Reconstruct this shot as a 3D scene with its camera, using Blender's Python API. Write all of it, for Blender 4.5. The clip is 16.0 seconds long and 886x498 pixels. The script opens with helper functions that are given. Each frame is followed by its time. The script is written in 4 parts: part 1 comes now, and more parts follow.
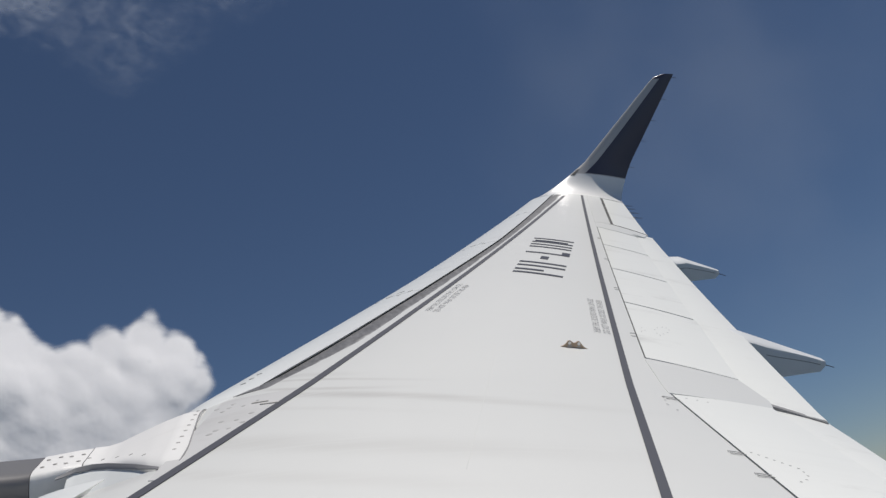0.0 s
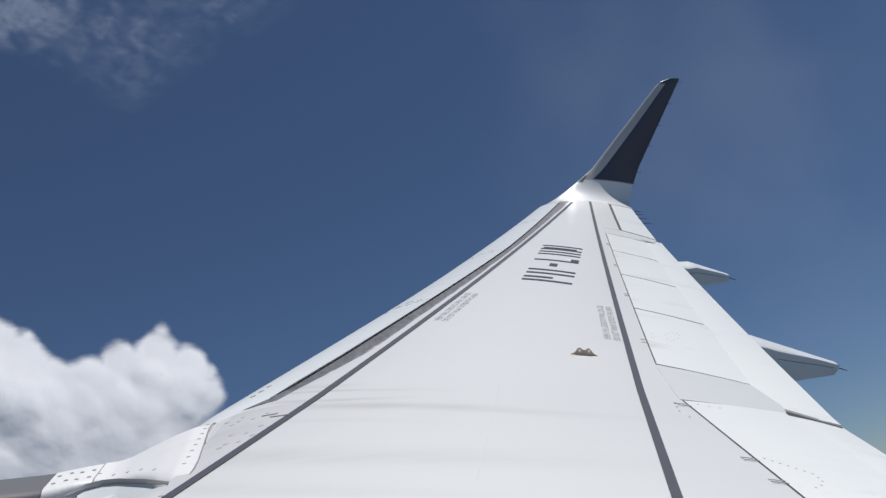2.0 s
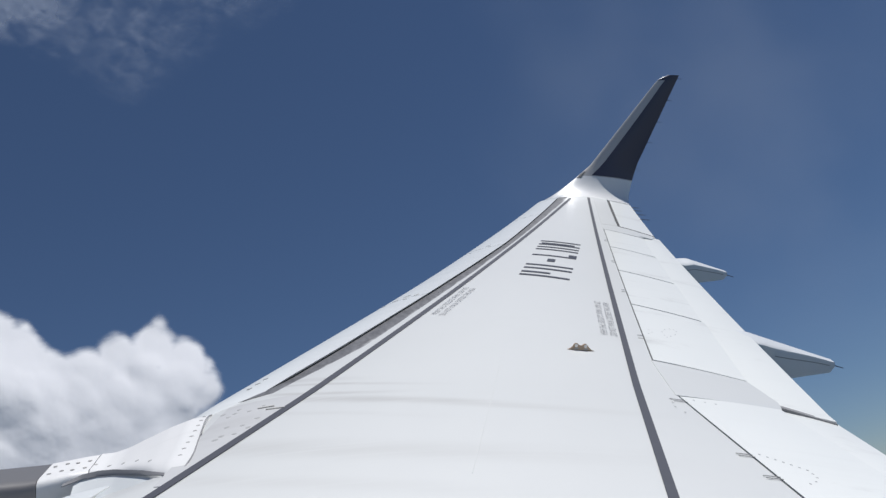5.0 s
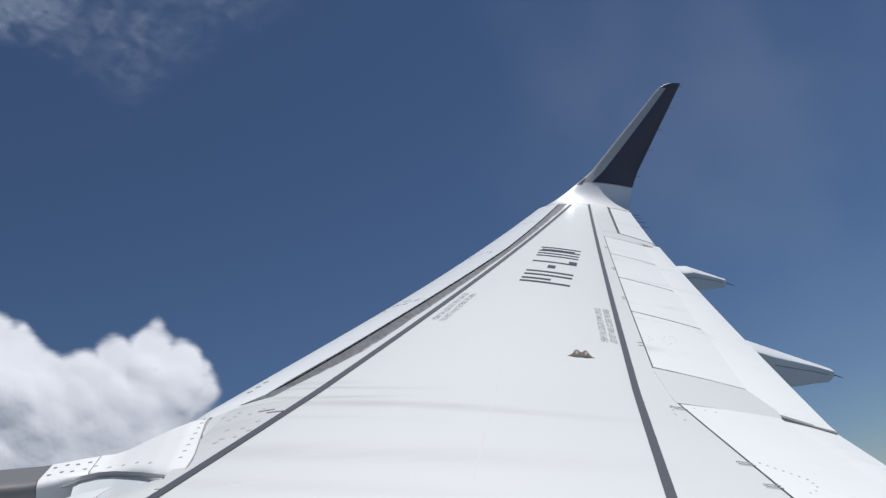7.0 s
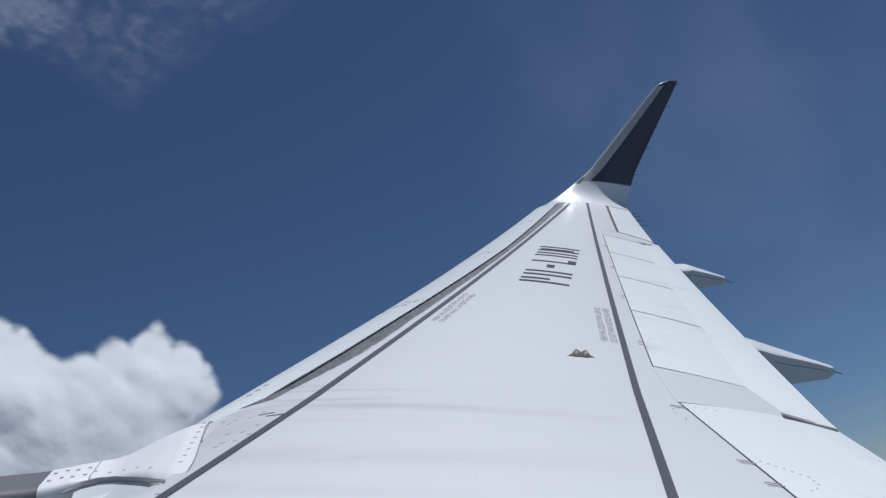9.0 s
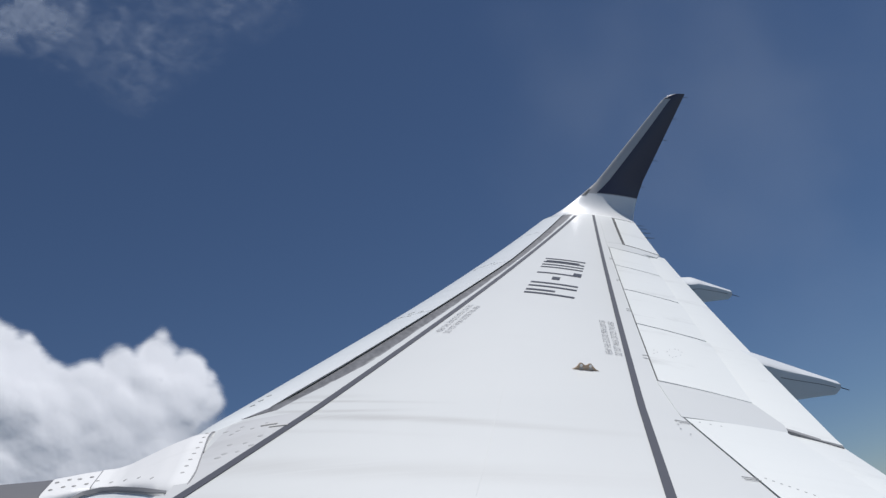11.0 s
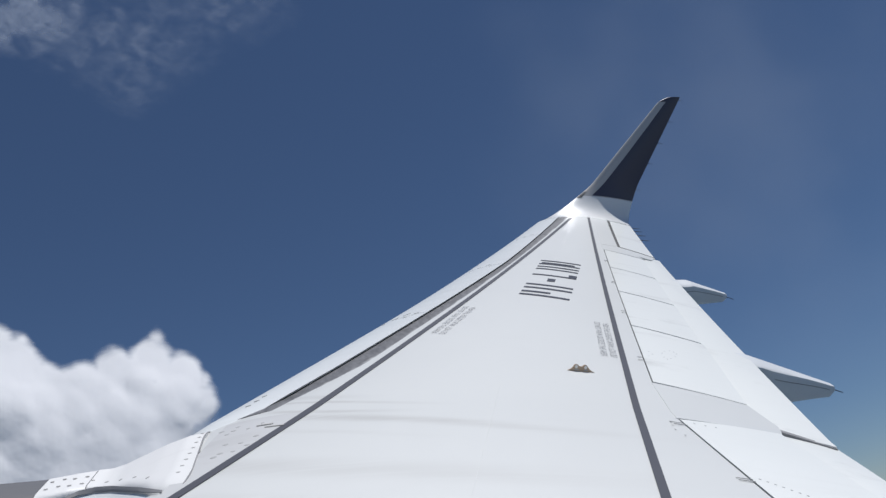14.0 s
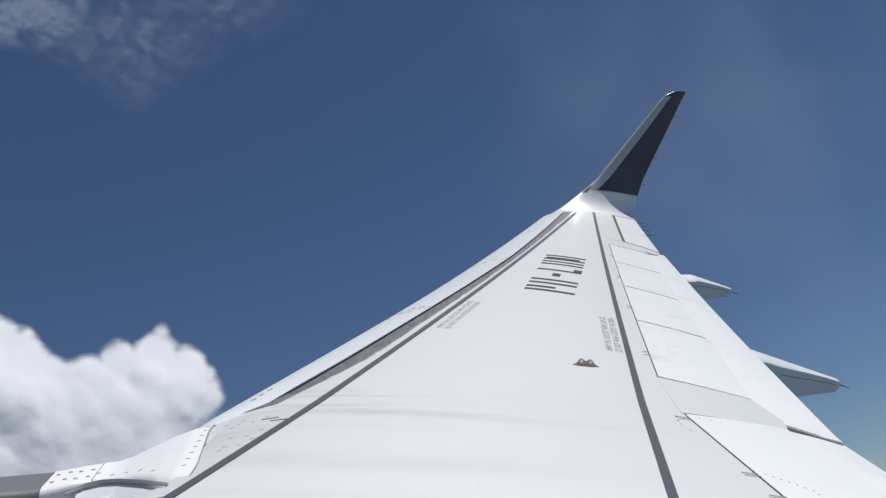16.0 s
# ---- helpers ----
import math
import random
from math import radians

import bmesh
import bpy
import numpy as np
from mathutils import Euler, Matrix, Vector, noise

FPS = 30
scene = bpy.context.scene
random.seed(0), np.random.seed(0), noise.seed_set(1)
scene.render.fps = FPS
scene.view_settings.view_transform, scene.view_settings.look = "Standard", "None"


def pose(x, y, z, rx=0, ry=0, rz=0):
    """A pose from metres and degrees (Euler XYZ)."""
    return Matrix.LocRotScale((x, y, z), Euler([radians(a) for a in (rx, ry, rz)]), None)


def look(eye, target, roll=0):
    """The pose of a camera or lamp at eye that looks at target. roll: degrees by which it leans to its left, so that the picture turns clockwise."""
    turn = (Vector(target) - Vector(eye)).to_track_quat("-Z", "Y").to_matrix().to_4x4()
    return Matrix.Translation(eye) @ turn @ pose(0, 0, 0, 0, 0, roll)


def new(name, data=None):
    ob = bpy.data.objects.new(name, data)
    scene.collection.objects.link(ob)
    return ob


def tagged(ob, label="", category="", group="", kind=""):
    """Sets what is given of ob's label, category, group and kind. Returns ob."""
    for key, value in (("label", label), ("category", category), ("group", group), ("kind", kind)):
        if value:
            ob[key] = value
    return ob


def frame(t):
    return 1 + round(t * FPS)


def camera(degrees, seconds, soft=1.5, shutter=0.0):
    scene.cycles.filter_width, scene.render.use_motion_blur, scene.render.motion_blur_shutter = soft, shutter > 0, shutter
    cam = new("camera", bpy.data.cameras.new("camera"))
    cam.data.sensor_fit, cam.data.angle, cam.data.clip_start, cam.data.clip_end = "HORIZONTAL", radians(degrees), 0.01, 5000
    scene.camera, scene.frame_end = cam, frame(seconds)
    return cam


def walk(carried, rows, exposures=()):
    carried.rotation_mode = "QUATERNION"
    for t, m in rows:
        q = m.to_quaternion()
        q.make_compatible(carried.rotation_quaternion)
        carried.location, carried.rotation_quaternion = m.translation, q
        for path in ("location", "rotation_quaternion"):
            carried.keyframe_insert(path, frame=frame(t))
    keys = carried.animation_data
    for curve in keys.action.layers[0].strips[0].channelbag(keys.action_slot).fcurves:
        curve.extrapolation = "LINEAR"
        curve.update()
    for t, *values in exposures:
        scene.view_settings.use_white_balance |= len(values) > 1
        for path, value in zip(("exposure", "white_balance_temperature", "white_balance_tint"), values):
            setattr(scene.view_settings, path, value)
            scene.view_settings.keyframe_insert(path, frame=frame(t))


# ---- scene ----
# ---- the camera and its walk (aircraft axes: x aft, y outboard, z up) ----
NOSE_UP, BANK = 8.0, 24.0
A = Matrix.Rotation(radians(BANK), 4, "X") @ Matrix.Rotation(radians(NOSE_UP), 4, "Y")
cam = camera(53.53, 16.0, soft=1.4)
ROWS = [
    (0.0, 3.837, 1.780, 1.808, 88.395, 0.971, -12.049),
    (0.5, 3.847, 1.795, 1.813, 88.588, 1.710, -11.717),
    (1.0, 3.848, 1.788, 1.817, 88.822, 1.983, -11.501),
    (1.5, 3.844, 1.798, 1.812, 89.021, 1.903, -11.452),
    (2.0, 3.849, 1.788, 1.812, 88.963, 1.958, -11.460),
    (2.5, 3.841, 1.790, 1.816, 88.706, 1.632, -11.635),
    (3.0, 3.845, 1.785, 1.817, 88.651, 1.627, -11.698),
    (3.5, 3.839, 1.786, 1.824, 88.402, 1.355, -11.787),
    (4.0, 3.851, 1.793, 1.816, 88.399, 1.517, -11.657),
    (6.5, 3.849, 1.786, 1.802, 89.017, 1.149, -11.483),
    (7.0, 3.835, 1.785, 1.807, 88.976, 0.849, -11.620),
    (7.5, 3.850, 1.783, 1.811, 89.088, 1.093, -11.632),
    (8.0, 3.846, 1.791, 1.810, 89.239, 1.289, -11.811),
    (8.5, 3.844, 1.786, 1.813, 89.076, 1.575, -11.765),
    (9.0, 3.840, 1.789, 1.813, 88.972, 1.449, -11.679),
    (11.5, 3.847, 1.800, 1.823, 89.751, 0.869, -11.283),
    (12.0, 3.846, 1.799, 1.823, 89.757, 1.000, -11.436),
    (12.5, 3.842, 1.783, 1.809, 89.848, 0.717, -11.271),
    (13.0, 3.843, 1.784, 1.809, 89.969, 0.685, -11.202),
    (13.5, 3.841, 1.788, 1.818, 89.923, 0.780, -11.479),
    (14.0, 3.839, 1.790, 1.815, 89.792, 0.705, -11.622),
    (14.5, 3.840, 1.794, 1.811, 89.684, 0.549, -11.456),
    (15.0, 3.839, 1.790, 1.814, 89.746, 0.628, -11.347),
    (15.5, 3.836, 1.796, 1.824, 89.466, 0.566, -11.369),
    (16.0, 3.836, 1.794, 1.812, 89.443, 0.612, -11.318),
]
walk(cam, [(t, A @ pose(x, y, z, a, b, c)) for t, x, y, z, a, b, c in ROWS],
     exposures=[(0.0, -0.39, 6700, 11), (0.5, -0.42, 6650, 11), (1.5, -0.32, 6420, 11), (3.0, -0.26, 6300, 11), (4.0, -0.26, 6300, 11),
                (6.5, -0.19, 6300, 11), (8.0, -0.27, 6280, 11), (9.0, -0.43, 5950, 11), (11.5, -0.22, 6300, 11), (14.0, -0.26, 6220, 11),
                (16.0, -0.19, 6350, 11)])

# ---- world and sun ----
SUN_DIR = (A.to_3x3() @ Vector((0.14, 0.38, 0.91))).normalized()
world = bpy.data.worlds.new("sky")
scene.world = world
world.use_nodes = True
wn = world.node_tree
wn.nodes.clear()
w_out = wn.nodes.new("ShaderNodeOutputWorld")
w_bg = wn.nodes.new("ShaderNodeBackground")
w_sky = wn.nodes.new("ShaderNodeTexSky")
w_sky.sky_type = "NISHITA"
w_sky.sun_disc = False
w_sky.sun_elevation = math.asin(SUN_DIR.z)
w_sky.sun_rotation = math.atan2(SUN_DIR.x, SUN_DIR.y)
w_sky.altitude = 3000
w_sky.air_density, w_sky.dust_density, w_sky.ozone_density = 1.1, 0.6, 5.5
w_bg.inputs["Strength"].default_value = 0.064
wn.links.new(w_sky.outputs[0], w_bg.inputs["Color"])
wn.links.new(w_bg.outputs[0], w_out.inputs["Surface"])
sun_data = bpy.data.lights.new("sun", "SUN")
sun_data.energy, sun_data.angle, sun_data.color = 5.0, radians(0.53), (1.0, 0.975, 0.94)
sun = new("sun", sun_data)
sun.matrix_world = look(SUN_DIR * 200, (0, 0, 0))


# ---- materials ----
def nodes_of(name):
    m = bpy.data.materials.new(name)
    m.use_nodes = True
    t = m.node_tree
    return m, t, t.nodes["Principled BSDF"], t.nodes, t.links


def noise_node(t, vec, scale, detail=4, rough=0.55):
    n = t.nodes.new("ShaderNodeTexNoise")
    n.inputs["Scale"].default_value, n.inputs["Detail"].default_value = scale, detail
    n.inputs["Roughness"].default_value = rough
    t.links.new(vec, n.inputs["Vector"])
    return n.outputs["Fac"]


def stretch(t, vec, sx, sy, sz):
    n = t.nodes.new("ShaderNodeMapping")
    n.inputs["Scale"].default_value = (sx, sy, sz)
    t.links.new(vec, n.inputs["Vector"])
    return n.outputs["Vector"]


def ramp(t, fac, p0, p1, c0, c1):
    n = t.nodes.new("ShaderNodeValToRGB")
    n.color_ramp.elements[0].position, n.color_ramp.elements[1].position = p0, p1
    n.color_ramp.elements[0].color, n.color_ramp.elements[1].color = (*c0, 1), (*c1, 1)
    t.links.new(fac, n.inputs["Fac"])
    return n.outputs["Color"]


def mix(t, fac, a, b, how="MIX"):
    n = t.nodes.new("ShaderNodeMix")
    n.data_type, n.blend_type = "RGBA", how
    for sock, val in ((n.inputs["Factor"], fac), (n.inputs["A"], a), (n.inputs["B"], b)):
        if hasattr(val, "links"):
            t.links.new(val, sock)
        else:
            sock.default_value = val if isinstance(val, (int, float)) else (*val, 1)
    return n.outputs["Result"]


def remap(t, value, lo, hi, top=1.0):
    """Smoothly 0 at lo and top at hi."""
    n = t.nodes.new("ShaderNodeMapRange")
    n.interpolation_type = "SMOOTHSTEP"
    n.inputs["From Min"].default_value, n.inputs["From Max"].default_value = lo, hi
    n.inputs["To Max"].default_value = top
    t.links.new(value, n.inputs["Value"])
    return n.outputs[0]


def sums(t, how, a, b=0.0):
    n = t.nodes.new("ShaderNodeMath")
    n.operation = how
    for sock, val in ((n.inputs[0], a), (n.inputs[1], b)):
        if hasattr(val, "links"):
            t.links.new(val, sock)
        else:
            sock.default_value = val
    return n.outputs[0]


def streak_mask(t, co, a, b, c, half, x0, x1, strength):
    """A sooty trail along y = a x x + b x + c, that starts before x0 and thins out towards x1."""
    sep = t.nodes.new("ShaderNodeSeparateXYZ")
    t.links.new(co, sep.inputs[0])
    x, y = sep.outputs["X"], sep.outputs["Y"]
    bend = sums(t, "MULTIPLY", sums(t, "ADD", sums(t, "MULTIPLY", x, a), b), x)
    wob = sums(t, "MULTIPLY", sums(t, "SUBTRACT", noise_node(t, stretch(t, co, 1.6, 5.0, 1.0), 1.0, 3), 0.5), 0.5 * half)
    off = sums(t, "ABSOLUTE", sums(t, "ADD", sums(t, "SUBTRACT", sums(t, "SUBTRACT", y, bend), c), wob))
    across = remap(t, off, half, 0.0, strength)
    along = sums(t, "MULTIPLY", remap(t, x, x0 - 0.15, x0 + 0.1), remap(t, x, x1, x0 + 0.2))
    grain = remap(t, noise_node(t, stretch(t, co, 0.8, 16.0, 1.0), 1.0, 4, 0.55), 0.18, 0.60)
    return sums(t, "MULTIPLY", sums(t, "MULTIPLY", across, along), grain)


def paint(name, base, rough=0.35, dirt=0.25, dirt_col=(0.30, 0.28, 0.25), coat=0.2, metal=0.0, bump=0.0006, streak=0.5, stains=(), spec=0.5, smudge=0.0, coat_rough=0.15):
    """Aircraft paint: base colour, broad tone shifts, airflow streaks along x, fine specks, gentle skin waviness."""
    m, t, p, _, links = nodes_of(name)
    co = t.nodes.new("ShaderNodeTexCoord").outputs["Object"]
    dark = tuple(c * 0.975 for c in base)
    broad = ramp(t, noise_node(t, co, 0.35, 2), 0.3, 0.7, dark, base)
    st = noise_node(t, stretch(t, co, 0.35, 7.0, 0.5), 1.0, 6, 0.65)
    sf = ramp(t, st, 0.50, 0.80, (0, 0, 0), (streak * dirt,) * 3)
    for stain in stains:
        broad = mix(t, streak_mask(t, co, *stain), broad, dirt_col)
    col = mix(t, sf, broad, dirt_col)
    sp = noise_node(t, co, 45.0, 3, 0.7)
    pf = ramp(t, sp, 0.62, 0.80, (0, 0, 0), (dirt * 0.5,) * 3)
    col = mix(t, pf, col, dirt_col)
    sm = ramp(t, noise_node(t, stretch(t, co, 1.2, 2.6, 1.0), 1.0, 7, 0.68), 0.56, 0.78, (0, 0, 0), (smudge,) * 3)
    col = mix(t, sm, col, dirt_col)
    links.new(col, p.inputs["Base Color"])
    rr = ramp(t, noise_node(t, co, 6.0, 4), 0.3, 0.7, (rough * 0.97,) * 3, (min(1, rough * 1.03),) * 3)
    links.new(rr, p.inputs["Roughness"])
    p.inputs["Metallic"].default_value = metal
    p.inputs["Specular IOR Level"].default_value = spec
    p.inputs["Coat Weight"].default_value = coat
    p.inputs["Coat Roughness"].default_value = coat_rough
    if bump:
        b = t.nodes.new("ShaderNodeBump")
        b.inputs["Strength"].default_value, b.inputs["Distance"].default_value = 0.1, bump
        links.new(noise_node(t, co, 60.0, 3), b.inputs["Height"])
        links.new(b.outputs["Normal"], p.inputs["Normal"])
    return m


TRAILS = ((0.192, -2.114, 11.635, 0.10, 3.8, 6.1, 0.36), (0.584, -5.414, 18.712, 0.055, 3.9, 4.7, 0.36), (0.380, -3.793, 15.718, 0.045, 3.9, 4.9, 0.34),
          (0.380, -3.793, 15.84, 0.08, 3.9, 4.5, 0.20), (0.192, -1.956, 10.146, 0.19, 3.5, 5.9, 0.20), (0.192, -1.956, 9.72, 0.12, 3.5, 5.2, 0.12),
          (0.192, -2.114, 11.36, 0.06, 3.7, 4.8, 0.12))
M_BOX = paint("box_paint", (0.660, 0.668, 0.649), 0.42, 0.10, streak=0.0, stains=TRAILS, smudge=0.035)
M_BOX_LE = paint("nose_panel_paint", (0.60, 0.60, 0.59), 0.45, 0.3, smudge=0.3)
M_WHITE = paint("control_surface_paint", (0.855, 0.865, 0.825), 0.34, 0.10, smudge=0.36)
M_SLAT = paint("slat_paint", (0.775, 0.797, 0.785), 0.33, 0.20, smudge=0.14)
M_PYLON = paint("pylon_white_paint", (0.775, 0.772, 0.755), 0.45, 0.15, coat=0.0, smudge=0.16)
M_TIP = paint("tip_white_paint", (0.84, 0.835, 0.81), 0.36, 0.06, coat=1.0, spec=0.8, coat_rough=0.28)


def bare_nose():
    """Brushed, sooty metal: a flat mid grey near the slat's lip, worn into the paint along its ragged rear edge."""
    m, t, p, _, links = nodes_of("bare_nose")
    co = t.nodes.new("ShaderNodeTexCoord").outputs["Object"]
    at_ = t.nodes.new("ShaderNodeAttribute")
    at_.attribute_name = "aft"
    brushed = noise_node(t, stretch(t, co, 26.0, 5.0, 4.0), 1.0, 5, 0.6)
    blobs = noise_node(t, co, 2.6, 5, 0.62)
    metal = ramp(t, brushed, 0.30, 0.72, (0.085, 0.085, 0.09), (0.20, 0.20, 0.205))
    metal = mix(t, remap(t, blobs, 0.50, 0.66, 0.75), metal, (0.075, 0.073, 0.070))
    metal = mix(t, remap(t, at_.outputs["Fac"], 0.16, 0.01), metal, (0.15, 0.15, 0.155))
    edge = sums(t, "ADD", at_.outputs["Fac"], sums(t, "MULTIPLY", sums(t, "SUBTRACT", blobs, 0.5), 0.9))
    col = mix(t, remap(t, edge, 0.70, 1.0), metal, (0.645, 0.653, 0.64))
    links.new(col, p.inputs["Base Color"])
    p.inputs["Roughness"].default_value = 0.5
    return m


M_NOSE = bare_nose()
M_NAVY = paint("navy_paint", (0.056, 0.050, 0.078), 0.35, 0.05, (0.05, 0.05, 0.06), coat=0.3)
M_GREYLE = paint("leading_edge_grey", (0.56, 0.535, 0.51), 0.38, 0.1, metal=0.1)
M_STRIPE = paint("stripe_grey", (0.080, 0.083, 0.098), 0.5, 0.1, (0.2, 0.2, 0.2), coat=0.0, spec=0.2)
M_LETTER = paint("letter_grey", (0.040, 0.046, 0.066), 0.5, 0.1, (0.25, 0.25, 0.25), coat=0.0, spec=0.2)
M_TEXT = paint("stencil_grey", (0.19, 0.19, 0.20), 0.5, 0.1, (0.5, 0.5, 0.5), coat=0.0, spec=0.2)
# grey of seals and seams, and of the strip painting shade beside the pylon
M_SEAL_SHADE_GREY = paint("seal_shade_grey", (0.25, 0.25, 0.255), 0.6, 0.3, coat=0.0)
# black of the rubber seals, and of the sheets standing for shade below them
M_SEAL_SHADE = paint("sealant", (0.05, 0.05, 0.05), 0.7, 0.1, coat=0.0)
M_FAIR = paint("fairing_paint", (0.74, 0.755, 0.755), 0.4, 0.2)
M_NACELLE = paint("nacelle_grey", (0.205, 0.200, 0.198), 0.4, 0.4, metal=0.3)
M_BRASS = paint("primer_tan", (0.46, 0.34, 0.235), 0.5, 0.4, coat=0.0)
M_STEEL = paint("steel", (0.86, 0.84, 0.80), 0.4, 0.05, metal=0.0, coat=0.0)
M_RUBBER = paint("wick_black", (0.02, 0.02, 0.022), 0.6, 0.1, coat=0.0)
M_RIVET = paint("rivet_grey", (0.33, 0.325, 0.315), 0.6, 0.3, metal=0.2, coat=0.0)
M_FASTENER = paint("panel_fastener_grey", (0.40, 0.40, 0.395), 0.5, 0.4, coat=0.0)
M_JOINT = paint("joint_grey", (0.625, 0.636, 0.626), 0.5, 0.2, coat=0.0)
M_FUSELAGE = paint("fuselage_white", (0.78, 0.78, 0.78), 0.35, 0.05)
M_SCUFF = paint("slat_scuff", (0.46, 0.47, 0.47), 0.6, 0.8, coat=0.0)
M_DIRT = paint("worn_grey", (0.45, 0.44, 0.42), 0.6, 0.8, coat=0.0)


# ---- shapes ----
def smooth01(a, b, v):
    v = min(1.0, max(0.0, (v - a) / (b - a)))
    return v * v * (3 - 2 * v)


def x_le(y):
    return 0.517 * y


def x_te(y):
    return 7.10 if y < 6.4 else 7.10 + 0.316 * (y - 6.4)


DIHEDRAL, FLEX, CAMBER, INCIDENCE = 0.08827, 0.73312, 0.08576, 0.02598


def chord_z(y, f):
    return DIHEDRAL * y + FLEX * (y / 17) ** 2 - INCIDENCE * (f - 0.5) * (x_te(y) - x_le(y))


def upper(f):
    if f < 0.4:
        return max(0.0, 1 - min(1.0, (0.4 - f) / 0.4) ** 2) ** 0.6
    return 1 - ((f - 0.4) / 0.6) ** 1.8


def lower(f):
    if f < 0.35:
        return -0.62 * max(0.0, 1 - min(1.0, (0.35 - f) / 0.35) ** 2) ** 0.6
    return -0.62 * (1 - ((f - 0.35) / 0.65) ** 1.3)


def top_z(x, y):
    """Height of the wing's upper skin."""
    c = x_te(y) - x_le(y)
    f = (x - x_le(y)) / c
    return chord_z(y, f) + CAMBER * c * upper(f)


def at(y, f, z=None):
    x = x_le(y) + f * (x_te(y) - x_le(y))
    return Vector((x, y, top_z(x, y) if z is None else z))


def part(name, bm, material, parent, label="", smooth=True):
    me = bpy.data.meshes.new(name)
    bmesh.ops.recalc_face_normals(bm, faces=bm.faces)
    bm.to_mesh(me)
    bm.free()
    me.materials.append(material)
    if smooth:
        me.shade_smooth()
        me.set_sharp_from_angle(angle=radians(35))
    ob = new(name, me)
    ob.parent = parent
    return tagged(ob, label) if label else ob


def slab(fn, nu, nv, thick, bm=None):
    """A closed plate: fn(u, v) gives its top, thick how far it goes straight down."""
    bm = bm or bmesh.new()
    tops, lows = [], []
    for i in range(nu + 1):
        for j in range(nv + 1):
            p = Vector(fn(i / nu, j / nv))
            tops.append(bm.verts.new(p))
            lows.append(bm.verts.new(p - Vector((0, 0, thick))))
    k = nv + 1
    for i in range(nu):
        for j in range(nv):
            q = (i * k + j, i * k + j + 1, (i + 1) * k + j + 1, (i + 1) * k + j)
            bm.faces.new([tops[n] for n in q])
            bm.faces.new([lows[n] for n in reversed(q)])
    rim = [i * k for i in range(nu + 1)] + [nu * k + j for j in range(1, nv + 1)]
    rim += [i * k + nv for i in range(nu - 1, -1, -1)] + [j for j in range(nv - 1, 0, -1)]
    for a, b in zip(rim, rim[1:] + rim[:1]):
        bm.faces.new((tops[a], tops[b], lows[b], lows[a]))
    return bm


def plate(corners, proud, thick, nu=8, nv=8, drop=None, bm=None):
    """A panel that follows the upper skin. corners: (x, y) of front-inner, front-outer, rear-outer, rear-inner."""
    a, b, c, d = (Vector(p) for p in corners)

    def fn(u, v):
        p = (a.lerp(b, u)).lerp(d.lerp(c, u), v)
        extra = drop(u, v) if drop else 0.0
        return (p.x, p.y, top_z(p.x, p.y) + proud - extra)
    return slab(fn, nu, nv, thick, bm)


def loft(rings, closed=True, caps=True, bm=None):
    """Joins rings of points (each a loop of equal length) into one skin."""
    bm = bm or bmesh.new()
    vs = [[bm.verts.new(p) for p in ring] for ring in rings]
    n = len(vs[0])
    for r0, r1 in zip(vs, vs[1:]):
        for i in range(n if closed else n - 1):
            j = (i + 1) % n
            bm.faces.new((r0[i], r0[j], r1[j], r1[i]))
    if caps:
        bm.faces.new(vs[0])
        bm.faces.new(list(reversed(vs[-1])))
    return bm


def rod(p, q, r0, r1, sides=8, bm=None):
    p, q = Vector(p), Vector(q)
    d = (q - p).normalized()
    s = d.orthogonal().normalized()
    t = d.cross(s)
    rings = [[c + (s * math.cos(k * math.tau / sides) + t * math.sin(k * math.tau / sides)) * r
              for k in range(sides)] for c, r in ((p, r0), (q, r1))]
    return loft(rings, bm=bm)


# ---- the aircraft ----
aircraft = new("airliner")
aircraft.matrix_world = A
tagged(aircraft, "white airliner wing with grey stripes and upturned navy tip", "aircraft")


def x_rear(y):
    """Rear edge of the torsion box's top skin: the spoilers and aileron start here."""
    if y < 6.27:
        return 6.06 + 0.128 * (y - 6.26)
    return 6.061 + 0.2557 * (y - 6.27) if y < 6.97 else 6.24 + 0.352 * (y - 6.97)


Y_ROOT, Y_TIP = 1.7, 16.56


def slat_f(y):
    """Chord fraction of the slats' rear lip."""
    for (y0, f0), (y1, f1) in zip(SLAT_LIP, SLAT_LIP[1:]):
        if y <= y1:
            return f0 + (f1 - f0) * (y - y0) / (y1 - y0)
    return SLAT_LIP[-1][1]


SLAT_LIP = [(1.9, 0.085), (6.5, 0.100), (7.5, 0.124), (8.4, 0.139), (9.8, 0.165), (11.9, 0.205), (16.6, 0.235)]


def stripe_f(y):
    """Chord fraction of the forward walkway stripe."""
    return (2.32 + (y - 2.93) * 0.50712 - x_le(y)) / (x_te(y) - x_le(y))


def strip_rear(y):
    """Chord fraction at which the bare strip behind the slat ends."""
    return slat_f(y) + (stripe_f(y) - 0.013 - slat_f(y)) * (0.42 + 0.54 * smooth01(6.5, 7.5, y))


def nose_end(y):
    return slat_f(y) + 0.070


